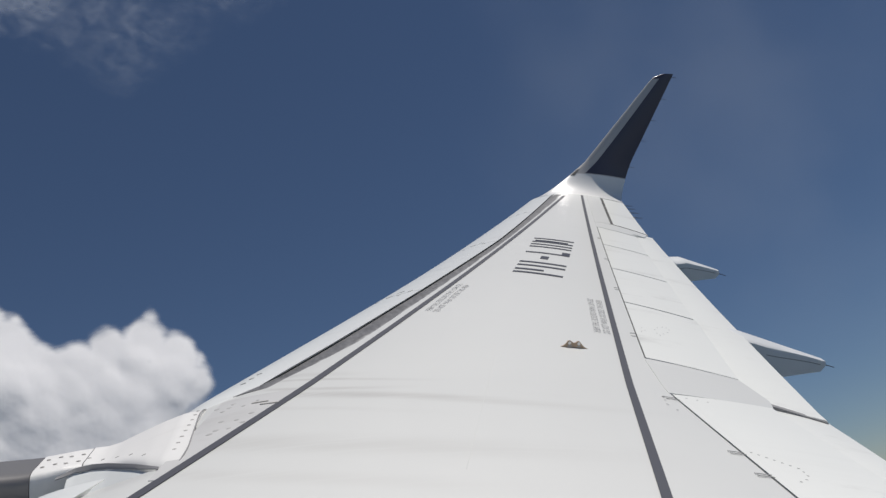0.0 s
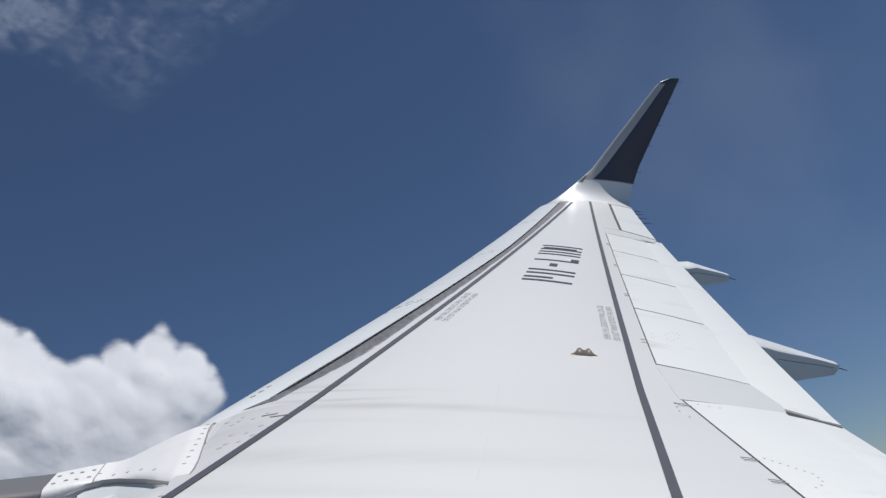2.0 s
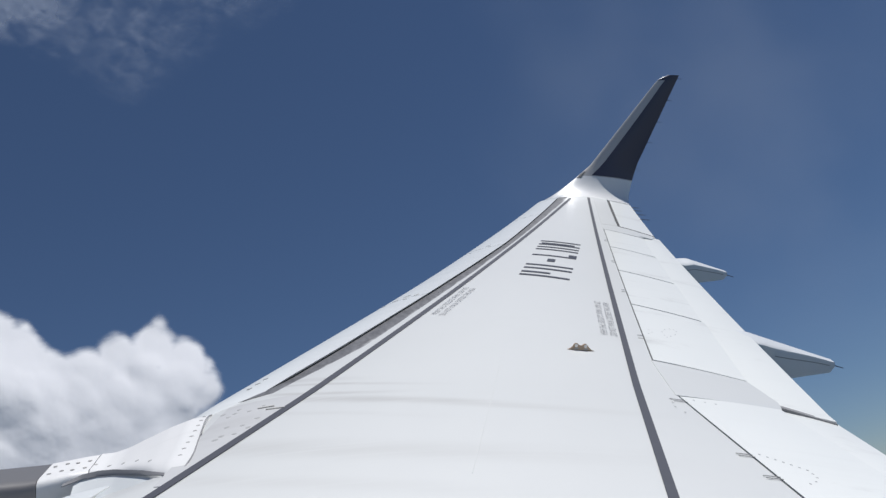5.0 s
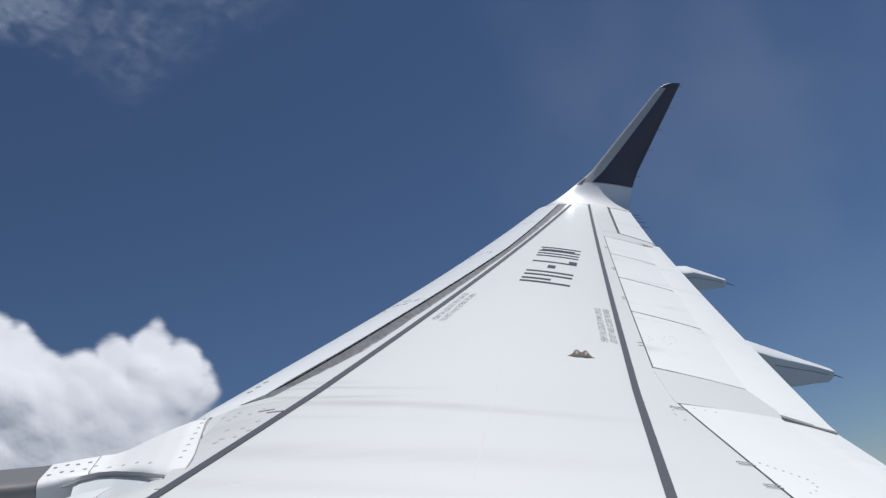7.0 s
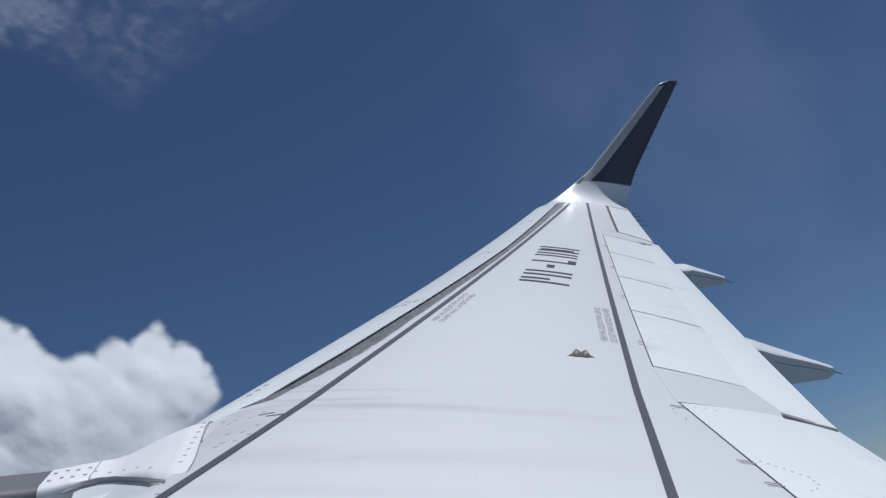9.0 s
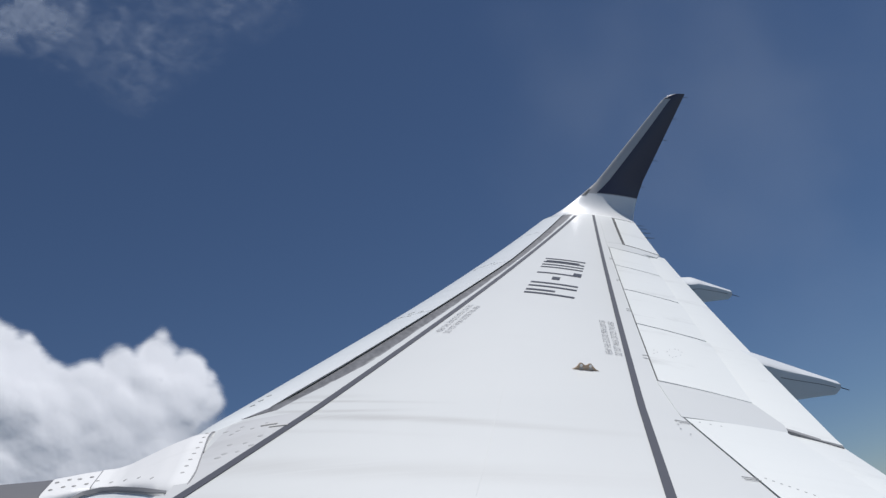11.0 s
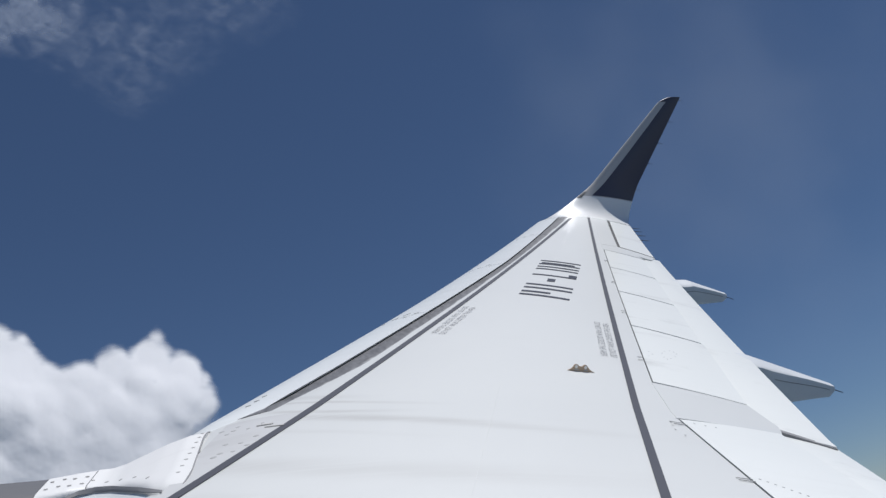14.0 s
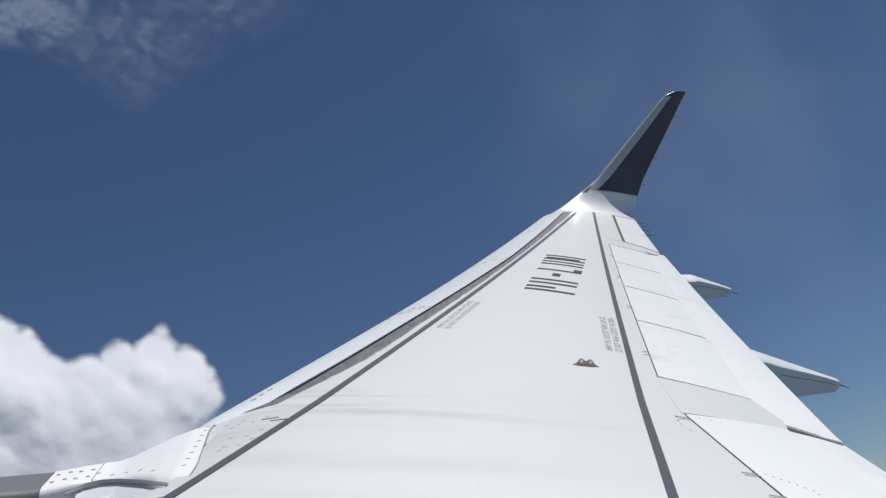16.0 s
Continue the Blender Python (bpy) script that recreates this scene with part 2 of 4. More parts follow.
def nose_dip(y, f):
    """How far the fixed nose lies below the flush skin: it drops away under the slats, and makes a pocket beside the pylon."""
    fn, fe = slat_f(y) - 0.07, nose_end(y)
    k = min(1.0, max(0.0, (fe - f) / (fe - fn)))
    covered = smooth01(5.82, 5.95, y) * (1 - smooth01(6.58, 6.95, y))
    pocket = 0.22 * smooth01(5.38, 5.55, y) * (1 - smooth01(5.80, 5.95, y)) * smooth01(0.0, 0.6, k)
    return 0.050 * k ** 1.6 * (1 - covered) + pocket


def box_section(y):
    """Closed section of the fixed wing: dipped nose behind the slat, box skin, sloped rear web, belly."""
    c, x0 = x_te(y) - x_le(y), x_le(y)
    fr = (x_rear(y) + 0.005 - x0) / c
    fn, fe = slat_f(y) - 0.07, nose_end(y)
    pts = []
    for i in range(9):
        f = fn + (fe - fn) * i / 8
        dip = nose_dip(y, f)
        pts.append((x0 + f * c, y, top_z(x0 + f * c, y) - dip))
    for i in range(1, 17):
        f = fe + (fr - fe) * i / 16
        pts.append((x0 + f * c, y, top_z(x0 + f * c, y)))
    for i in range(13):
        f = fr + (fn - fr) * i / 12
        pts.append((x0 + f * c, y, chord_z(y, f) + CAMBER * c * lower(f)))
    return pts


ys = [Y_ROOT + (Y_TIP - Y_ROOT) * i / 110 for i in range(111)]
wing_box = part("wing_box", loft([box_section(y) for y in ys]), M_BOX, aircraft,
                "light grey painted wing skin with faint dirt streaks")


# slats: hollow-backed shells set forward of the dipped nose
def slat_section(y):
    c, x0 = x_te(y) - x_le(y), x_le(y)
    fl = slat_f(y)
    sink = 0.055 * (1 - smooth01(6.30, 6.62, y)) if y > 6 else 0.0
    pts = []
    for i in range(15):
        f = fl * (1 - i / 14) ** 1.7
        lift = 0.006 * (f / fl) ** 2 * smooth01(6.5, 7.0, y) + 0.028 * (1 - smooth01(6.5, 11.0, y)) * math.sin(math.pi * min(1, (f / fl) ** 0.5))
        pts.append((x0 + f * c, y, top_z(x0 + f * c, y) + lift - sink))
    for i in range(1, 6):
        f = fl * 0.55 * (i / 5) ** 1.6
        pts.append((x0 + f * c, y, chord_z(y, f) + CAMBER * c * lower(f) * 0.85))
    for i in range(6):
        k = i / 5
        f = fl * (0.55 + 0.43 * k)
        lo = chord_z(y, fl * 0.55) + CAMBER * c * lower(fl * 0.55) * 0.85
        hi = top_z(x0 + f * c, y) - sink - 0.007 - 0.06 * (1 - k)
        pts.append((x0 + f * c - 0.02 * (1 - k), y, lo + (hi - lo) * smooth01(0, 0.75, k)))
    return pts


def slat(y0, y1, n=24):
    s = part("slat", loft([slat_section(y0 + (y1 - y0) * i / n) for i in range(n + 1)]), M_SLAT, aircraft,
             "white leading edge slat, partly extended")
    return s


SLATS = [(1.75, 5.45), (6.34, 9.10), (9.115, 11.70), (11.715, 14.30), (14.315, 16.45)]
slats = [slat(a, b) for a, b in SLATS]

# bare dirty nose strip that shows behind the extended slats
for a, b in [(6.56, 9.10)] + SLATS[2:]:
    def strip(u, v, a=a, b=b):
        y = a + (b - a) * u
        fn, fe = slat_f(y) - 0.045, strip_rear(y)
        f = fn + (fe - fn) * v
        x = x_le(y) + f * (x_te(y) - x_le(y))
        return (x, y, top_z(x, y) - nose_dip(y, f) + 0.004 - 0.007 * v ** 4)
    ob = part("nose_strip", slab(strip, 26, 14, 0.003), M_NOSE, aircraft, "bare dirty grey metal behind the slat")
    aft = []
    for i in range(27):
        y = a + (b - a) * i / 26
        back = strip_rear(y) - slat_f(y)
        aft += [(j / 14 * (back + 0.045) - 0.045) / back for j in range(15) for k in (0, 1)]
    ob.data.attributes.new("aft", "FLOAT", "POINT").data.foreach_set("value", aft)

# spoilers
GAP = 0.014


def spoiler(corners, label="white spoiler panel lying flush"):
    sp = part("spoiler", plate(corners, 0.004, 0.03, 8, 8), M_WHITE, aircraft, label)
    return sp


def lip(y, f):
    return (x_le(y) + f * (x_te(y) - x_le(y)), y)


SPOILER_Y = [6.97, 8.63, 10.17, 11.66, 13.06]
spoilers = []
for ya, yb in zip(SPOILER_Y, SPOILER_Y[1:]):
    a, b = ya + GAP, yb - GAP
    ra, rb = a - (0.14 if ya < 7 else 0.20), b - 0.21
    spoilers.append(spoiler(((x_rear(a) + 0.014, a), (x_rear(b) + 0.014, b), lip(rb, 0.893), lip(ra, 0.888))))
inner_spoiler = spoiler(((x_rear(4.2) + 0.016, 4.2), (6.072, 6.250), (6.74, 6.335), (6.50, 4.2)),
                        "white inner spoiler panel with dotted fastener line")
spoilers.append(inner_spoiler)

# fixed panel between the spoilers, and the strip between spoilers and aileron
def fixed_top(u, v):
    p = Vector((6.062, 6.272)).lerp(Vector((6.238, 6.966)), u).lerp(Vector((6.725 + 0.098 * min(1.0, u / 0.35) ** 0.7, 6.315 + 0.515 * u)), v)
    return (p.x, p.y, top_z(p.x, p.y) + 0.003)


bm = slab(fixed_top, 20, 8, 0.03)
part("fixed_panel", bm, M_BOX, aircraft, "light grey fixed panel between spoilers")
bm = plate(((x_rear(1.75) + 0.012, 1.75), (x_rear(4.18) + 0.012, 4.18), (6.50, 4.18), (6.50, 1.75)), 0.003, 0.03, 8, 8)
part("fixed_panel", bm, M_BOX, aircraft)
bm = plate(((x_rear(13.075), 13.075), (x_rear(13.54), 13.54), (8.815, 13.545), lip(12.88, 0.90)), 0.003, 0.03, 6, 8)
plate(((8.67, 13.085), (8.81, 13.55), lip(13.29, 0.985), lip(13.0, 0.95)), 0.0025, 0.02, 4, 4, bm=bm)
part("fixed_panel", bm, M_BOX, aircraft)
bm = plate(((x_rear(13.55), 13.55), (x_rear(16.55), 16.55), (9.86, 16.55), (8.80, 13.56)), 0.003, 0.04, 12, 4)
part("shroud_panel", bm, M_BOX, aircraft)
bm = plate(((9.85, 16.47), (9.88, 16.55), lip(16.55, 1.0), lip(16.55, 0.955)), 0.003, 0.03, 2, 6)
part("tip_panel", bm, M_BOX, aircraft)

# aileron
aileron = part("aileron", plate(((8.83, 13.56), (9.845, 16.44), lip(16.53, 0.998), lip(13.32, 0.99)), 0.0, 0.02, 16, 8,
                                drop=lambda u, v: 0.012 * v * (1 - u)),
               M_WHITE, aircraft, "white aileron with thin trailing edge")

# rubber seals in the gaps round the spoilers and along the aileron hinge
def seal(p, q, w, n=20, proud=-0.003):
    p, q = Vector(p), Vector(q)
    d = (q - p).normalized()
    s = Vector((d.y, -d.x)) * (w / 2)
    part("seal_or_shade_strip", plate((p - s, q - s, q + s, p + s), proud, 0.004, n, 1), M_SEAL_SHADE, aircraft, "dark rubber edge seal")


seal((x_rear(6.96) + 0.009, 6.96), (x_rear(13.06) + 0.009, 13.06), 0.016, 40)
seal((x_rear(4.2) + 0.010, 4.2), (6.066, 6.262), 0.018)
for y in SPOILER_Y:
    r = y - 0.205
    seal((x_rear(y) + 0.012, y), lip(r, 0.885), 0.032, 8)
seal((6.066, 6.262), (6.75, 6.342), 0.022, 8)
seal((8.822, 13.56), (9.852, 16.45), 0.036, 20, 0.0045)
seal((8.825, 13.555), lip(13.30, 0.985), 0.050, 8, 0.0045)
seal((9.850, 16.455), lip(16.545, 0.96), 0.02, 6)

# black sheets that stand for the shade under the spoilers and aileron hinge
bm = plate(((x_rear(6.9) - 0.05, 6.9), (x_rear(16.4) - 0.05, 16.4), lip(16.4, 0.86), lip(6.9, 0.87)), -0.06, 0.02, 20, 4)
part("well_shade_sheet", bm, M_SEAL_SHADE, aircraft)
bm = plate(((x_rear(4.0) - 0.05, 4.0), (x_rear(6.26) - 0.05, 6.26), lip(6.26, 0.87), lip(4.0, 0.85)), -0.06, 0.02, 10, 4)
part("well_shade_sheet", bm, M_SEAL_SHADE, aircraft)


# flaps: thick plates with a rounded nose under the spoilers and a thin rear edge
def flap(y0, y1, f_front, te, label, sink=0.0, skew=0.0, n=60):
    rings = []
    for i in range(n + 1):
        y = y0 + (y1 - y0) * i / n
        c = x_te(y) - x_le(y)
        ft = te(y)
        ring = []
        for k in range(13):
            f = f_front + (ft - f_front) * k / 12
            x = x_le(y) + f * c
            yk = y + skew * (1 - k / 12) * (1 - smooth01(0, 0.35, i / n))
            ring.append((x, yk, top_z(x, y) - 0.035 - sink * smooth01(0, 0.5, k / 12) + 0.030 * smooth01(0.0, 0.9, k / 12)))
        for k in range(12, -1, -1):
            f = f_front + (ft - f_front) * k / 12
            x = x_le(y) + f * c
            yk = y + skew * (1 - k / 12) * (1 - smooth01(0, 0.35, i / n))
            thick = 0.006 + 0.115 * (1 - k / 12) ** 0.8 * (c / 3.5)
            ring.append((x, yk, top_z(x, yk) - 0.042 - sink * smooth01(0, 0.5, k / 12) + 0.030 * smooth01(0.0, 0.9, k / 12) - thick))
        rings.append(ring)
    return part("flap", loft(rings), M_WHITE, aircraft, label)


outer_flap = flap(6.375, 13.2, 0.82, lambda y: 1.008, "white outer flap, nearly retracted", 0.0, 0.25)
flap(1.75, 6.50, 0.82, lambda y: 1.012 - 0.05 * min(0.8, max(0.0, 6.38 - y)), "white inner flap, nearly retracted", 0.016)


bm = plate(((6.79, 6.46), (6.79, 6.51), (7.125, 6.398), (7.125, 6.358)), -0.012, 0.034, 3, 12)
part("end_seal", bm, M_SEAL_SHADE_GREY, outer_flap, "dark grey seal on the flap end")


# flap track fairings: tapered canoes below the flap, with a discharge wick on the end
def fairing(y, x0, x1, z_end, slope, w, depth, reach):
    """y: the plane of its ridge; x1, z_end: the ridge's rear end. Two sloping shoulders meet upright flanks at a crease, and the rear part droops below the flap."""
    root = new("flap_track_fairing")
    root.parent = aircraft

    def ridge(x):
        return min(z_end + slope * (x1 - x), top_z(min(x, x_te(y)), y) - 0.010 - 0.35 * max(0.0, x_te(y) - 0.10 - x))

    def shoulder(x):
        return 0.024 + 0.050 * smooth01(0.0, reach, x1 - x)

    def deep(x):
        d = x1 - x
        return min(depth, 0.085 + 0.035 * smooth01(0.0, 0.05, d) + 0.39 * max(0.0, d - 0.03)) * (1 - 0.6 * smooth01(reach + 0.1, x1 - x0, d))

    def half(x):
        return w * (0.28 + 0.72 * smooth01(0.0, 1.1 * reach, x1 - x)) * (1 - 0.5 * smooth01(reach + 0.1, x1 - x0, x1 - x))
    rings = []
    for i in range(31):
        x = x0 + (x1 - 0.05 - x0) * i / 27 if i < 28 else x1 - (0.03, 0.012, 0.0)[i - 28]
        pinch = 1 - 0.14 * smooth01(27, 30, i)
        r, c, d = ridge(x), shoulder(x), deep(x)
        side = ((0.12, 0.0), (0.55, 0.42 * c), (0.97, 0.94 * c), (1.0, c + 0.006), (0.98, 0.62 * d), (0.86, 0.93 * d), (0.5, d))
        prof = [(k, z) for k, z in side] + [(-k, z) for k, z in reversed(side)]
        rings.append([(x, y + half(x) * k * pinch, r - z * pinch) for k, z in prof])
    part("fairing_shell", loft(rings), M_FAIR, root, "white tapered fairing shell with shaded flanks")

    def seam(u, v):
        x = x1 - 0.06 - 0.62 * (1 - u)
        return (x, y - half(x) * 0.995 - 0.002 + 0.004 * v, ridge(x) - shoulder(x) - 0.030 - 0.05 * (x1 - x))
    part("seam", slab(seam, 10, 1, 0.006), M_SEAL_SHADE_GREY, root)
    tip = Vector((x1, y, z_end - 0.045))
    part("static_wick", rod(tip - Vector((0.03, 0, -0.01)), tip + Vector((0.13, 0, -0.04)), 0.006, 0.003), M_RUBBER, root)
    return root


fairings = [fairing(8.48, 6.0, 8.574, 0.600, 0.347, 0.29, 0.44, 0.80), fairing(11.85, 7.6, 9.492, 1.184, 0.330, 0.26, 0.40, 0.66)]


# winglet: blended curve from the wing tip up to a swept, canted blade
def bez(p0, p1, p2, t):
    return p0 * (1 - t) ** 2 + p1 * 2 * t * (1 - t) + p2 * t * t


def winglet_point(s, f, side, proud=0.0):
    """s: 0 at the wing tip, 1 at the top. f: chord fraction. side: 1 inboard (upper) face, -1 outboard."""
    p0, p1, p2 = Vector((16.56, 0)), Vector((17.01, 0.12 - 0.08 * f)), Vector((17.148, 0.72))
    sb = 0.30
    s -= 0.024 * f * math.exp(-((s - 0.246) / 0.1) ** 2)
    if s < sb:
        t = s / sb
        yz = bez(p0, p1, p2, t)
        tan = ((p1 - p0) * (1 - t) + (p2 - p1) * t).normalized()
        xa = 8.561 + (9.80 - 8.561) * (0.75 * t + 0.25 * t * t)
        xb = 10.31 + (10.72 - 10.31) * (0.45 * t + 0.55 * t * t)
    else:
        t = (s - sb) / (1 - sb)
        yz = Vector((17.148 + 0.412 * t, 0.72 + 1.74 * t))
        tan = Vector((0.412, 1.74)).normalized()
        xa, xb = 9.80 + 1.64 * t, 10.72 + 1.09 * t
        cap = max(0.0, (t - 0.90) / 0.10)
        xa += 0.15 * cap ** 3
    c = xb - xa
    blend = smooth01(0.0, 0.9, s / sb)
    base = chord_z(16.56, f) * (1 - blend) + 2.18 * blend
    n = Vector((-tan.y, tan.x))
    amp = CAMBER * (1 - blend) + 0.055 * blend
    prof = (upper(f) if side > 0 else lower(f)) * amp * c
    o = yz + n * (prof + side * proud)
    return Vector((xa + f * c, o.x, base + o.y))


winglet = new("winglet")
winglet.parent = aircraft
tagged(winglet, "upturned winglet with navy blade and grey leading edge")
FS = [0, 0.004, 0.015, 0.035, 0.07, 0.12, 0.2, 0.3, 0.4, 0.52, 0.64, 0.76, 0.88, 0.96, 1.0]


def winglet_loft(s0, s1, n, proud=0.0, fs=FS):
    rings = []
    for i in range(n + 1):
        s = s0 + (s1 - s0) * i / n
        rings.append([winglet_point(s, f, 1, proud) for f in fs] +
                     [winglet_point(s, f, -1, proud) for f in reversed(fs[1:])])
    return loft(rings)


S_NAVY = 0.246
part("root_fairing", winglet_loft(0.0, S_NAVY, 30), M_TIP, winglet, "glossy white curved root")
part("blade", winglet_loft(S_NAVY, 0.965, 24), M_GREYLE, winglet, "grey metal leading edge")
part("tip_cap", winglet_loft(0.957, 1.0, 8, 0.003), M_NAVY, winglet, "dark navy tip cap")


def navy_front(s):
    return 0.235 + 0.135 * (s - S_NAVY) / (0.96 - S_NAVY)


def navy_skin(side):
    n, m = 20, 10
    bm = bmesh.new()
    grid = []
    for i in range(n + 1):
        s = S_NAVY + 0.004 + (0.956 - S_NAVY) * i / n
        row = []
        for j in range(m + 1):
            f = navy_front(s) + (1.0 - navy_front(s)) * j / m
            row.append((winglet_point(s, f, side, 0.004), winglet_point(s, f, side, 0.0005)))
        grid.append(row)
    vs = [[(bm.verts.new(a), bm.verts.new(b)) for a, b in row] for row in grid]
    for i in range(n):
        for j in range(m):
            for l in (0, 1):
                bm.faces.new((vs[i][j][l], vs[i][j + 1][l], vs[i + 1][j + 1][l], vs[i + 1][j][l]))
    edge = [vs[i][0] for i in range(n + 1)] + [vs[n][j] for j in range(1, m + 1)]
    edge += [vs[i][m] for i in range(n - 1, -1, -1)] + [vs[0][j] for j in range(m - 1, 0, -1)]
    for a, b in zip(edge, edge[1:] + edge[:1]):
        bm.faces.new((a[0], b[0], b[1], a[1]))
    return bm


part("navy_panel", navy_skin(1), M_NAVY, winglet, "dark navy blue painted blade face")
part("navy_panel", navy_skin(-1), M_NAVY, winglet, "dark navy blue painted blade face")
for s in (0.30, 0.47, 0.63, 0.80, 0.975):
    p = winglet_point(s, 1.0, 1)
    part("static_wick", rod(p - Vector((0.02, 0, 0)), p + Vector((0.10, 0.0, -0.01)), 0.005, 0.003), M_RUBBER, winglet)
# position light window on the tip's leading edge
bm = bmesh.new()
grid = [[bm.verts.new(winglet_point(0.234 + 0.034 * i / 6, 0.014 + (0.085 - 0.045 * i / 6) * j / 4, 1, 0.004)) for j in range(5)] for i in range(7)]
for i in range(6):
    for j in range(4):
        bm.faces.new((grid[i][j], grid[i][j + 1], grid[i + 1][j + 1], grid[i + 1][j]))
bmesh.ops.solidify(bm, geom=bm.faces[:], thickness=0.003)
part("light_window", bm, M_SEAL_SHADE_GREY, winglet, "grey window of the position light")

# aileron wicks
for x, y in ((10.13, 16.27), (10.09, 15.92), (9.96, 15.48), (9.80, 14.98)):
    p = Vector((x_te(y) - 0.03, y, top_z(x_te(y), y)))
    part("static_wick", rod(p, p + Vector((0.17, 0.0, -0.012)), 0.006, 0.003), M_RUBBER, aileron)


# stripes and seams
def band(p, q, w, mat, name, label="", proud=0.004, n=60):
    p, q = Vector(p), Vector(q)
    d = (q - p).normalized()
    s = Vector((d.y, -d.x)) * (w / 2)
    return part(name, plate((p - s, q - s, q + s, p + s), proud, 0.003, n, 1), mat, aircraft, label)


band((2.32, 2.93), (9.09, 16.28), 0.050, M_STRIPE, "walkway_stripe", "dark grey painted walkway stripe")
band((4.76, 3.26), (9.49, 16.47), 0.043, M_STRIPE, "walkway_stripe", "dark grey painted walkway stripe")
band((4.588, 4.956), (5.22, 6.83), 0.0028, M_JOINT, "skin_joint", "", 0.002, 30)

# pylon fairing over the leading edge, with the grey nacelle ahead of it
def table(pts, x):
    for (a, b), (c, d) in zip(pts, pts[1:]):
        if x <= c:
            return b + (d - b) * max(0.0, (x - a) / (c - a))
    return pts[-1][1]


CREST = ((1.2, 0.70), (2.6, 0.736), (2.82, 0.736), (2.97, 0.750), (3.11, 0.753), (3.17, 0.768), (3.24, 0.798), (3.37, 0.850), (3.46, 0.878), (3.55, 0.886))
INNER = ((1.2, 5.78), (2.9, 5.90), (3.05, 5.94), (3.25, 5.74), (3.40, 5.46), (3.55, 5.34))
OUTER = ((1.2, 6.10), (2.8, 6.30), (3.2, 6.44), (3.55, 6.56))


def pylon_section(x, shrink=0.0):
    yi, yo, h = table(INNER, x) + shrink, table(OUTER, x) - shrink, table(CREST, x) - shrink
    low = 0.35 if x < 3.2 else 0.35 + 0.25 * smooth01(3.2, 3.5, x)
    ring = []
    for k in range(57):
        a = math.pi * k / 56
        cx, sz = math.cos(a), math.sin(a)
        tilt = -0.026 * cx * smooth01(2.75, 3.0, x) * (1 - 0.6 * smooth01(3.22, 3.45, x))
        ring.append((x - 0.04 * cx * smooth01(3.3, 3.5, x), (yi + yo) / 2 - (yo - yi) / 2 * math.copysign(abs(cx) ** 0.24, cx), low + (h - low) * sz ** 0.24 - tilt))
    return ring


def pylon_piece(x0, x1, mat, label, shrink=0.0, n=30):
    return part("pylon_fairing", loft([pylon_section(x0 + (x1 - x0) * i / n, shrink) for i in range(n + 1)]), mat, aircraft, label)


rear_fairing = pylon_piece(3.052, 3.54, M_PYLON, "white rear fairing over the engine pylon")
front_fairing = pylon_piece(2.84, 3.046, M_PYLON, "white pylon fairing with rows of fasteners", 0.002)
pylon_piece(1.2, 2.836, M_NACELLE, "grey forward pylon fairing", 0.004)
# bead of dark sealant round the rear rim of the fairing
bm = bmesh.new()
rim = [Vector(p) for p in pylon_section(3.541)]
rim = [p for p in rim if p.z > 0.70]
for p, q in zip(rim, rim[1:]):
    rod(p, q, 0.0035, 0.0035, 6, bm)
part("sealant_bead", bm, M_SEAL_SHADE_GREY, rear_fairing, "dark sealant bead along the rim")
bm = plate(((3.42, 5.22), (3.645, 6.48), (4.04, 6.36), (3.46, 5.20)), 0.003, 0.004, 14, 8)
nose_panel = part("nose_panel", bm, M_BOX_LE, aircraft, "grey access panel with fastener rows behind the pylon")

# grey strip for the shade where inner slat meets pylon; slat's white end below it
JOINT = ((2.95, 5.905, 0.695), (3.03, 5.915, 0.728), (3.11, 5.86, 0.754), (3.19, 5.775, 0.776), (3.33, 5.56, 0.818), (3.44, 5.39, 0.845))


def joint_point(u):
    k = min(len(JOINT) - 2, int(u * (len(JOINT) - 1)))
    return Vector(JOINT[k]).lerp(Vector(JOINT[k + 1]), u * (len(JOINT) - 1) - k)


def joint_shade(u, v):
    p = joint_point(u)
    return (p.x + 0.004, p.y - 0.020 - 0.020 * v, p.z + 0.030 - (0.004 + 0.014 * math.sin(math.pi * min(1.0, u * 1.05)) ** 0.7) * v)


part("seal_or_shade_strip", slab(joint_shade, 30, 2, 0.004), M_SEAL_SHADE_GREY, aircraft, "dark grey strip for the shaded joint beside the pylon")


def slat_end(u, v):
    p = joint_point(0.12 + 0.88 * u)
    return (p.x + 0.004 + 0.02 * v, p.y - 0.036 - 0.32 * v, p.z + 0.006 - 0.07 * v)


part("slat_end", slab(slat_end, 30, 6, 0.006), M_SLAT, slats[0], "white rounded slat end")

# nacelle shell below the pylon
rings = []
for i in range(25):
    x = -1.6 + 4.9 * i / 24
    r = 1.12 * (0.80 + 0.20 * smooth01(-1.6, -0.6, x)) * (1 - 0.34 * smooth01(1.2, 3.3, x))
    rings.append([(x, 5.75 + r * math.cos(k * math.tau / 40), -0.66 + r * math.sin(k * math.tau / 40)) for k in range(40)])
part("engine_nacelle", loft(rings), M_NACELLE, aircraft, "grey engine cowling below the wing")

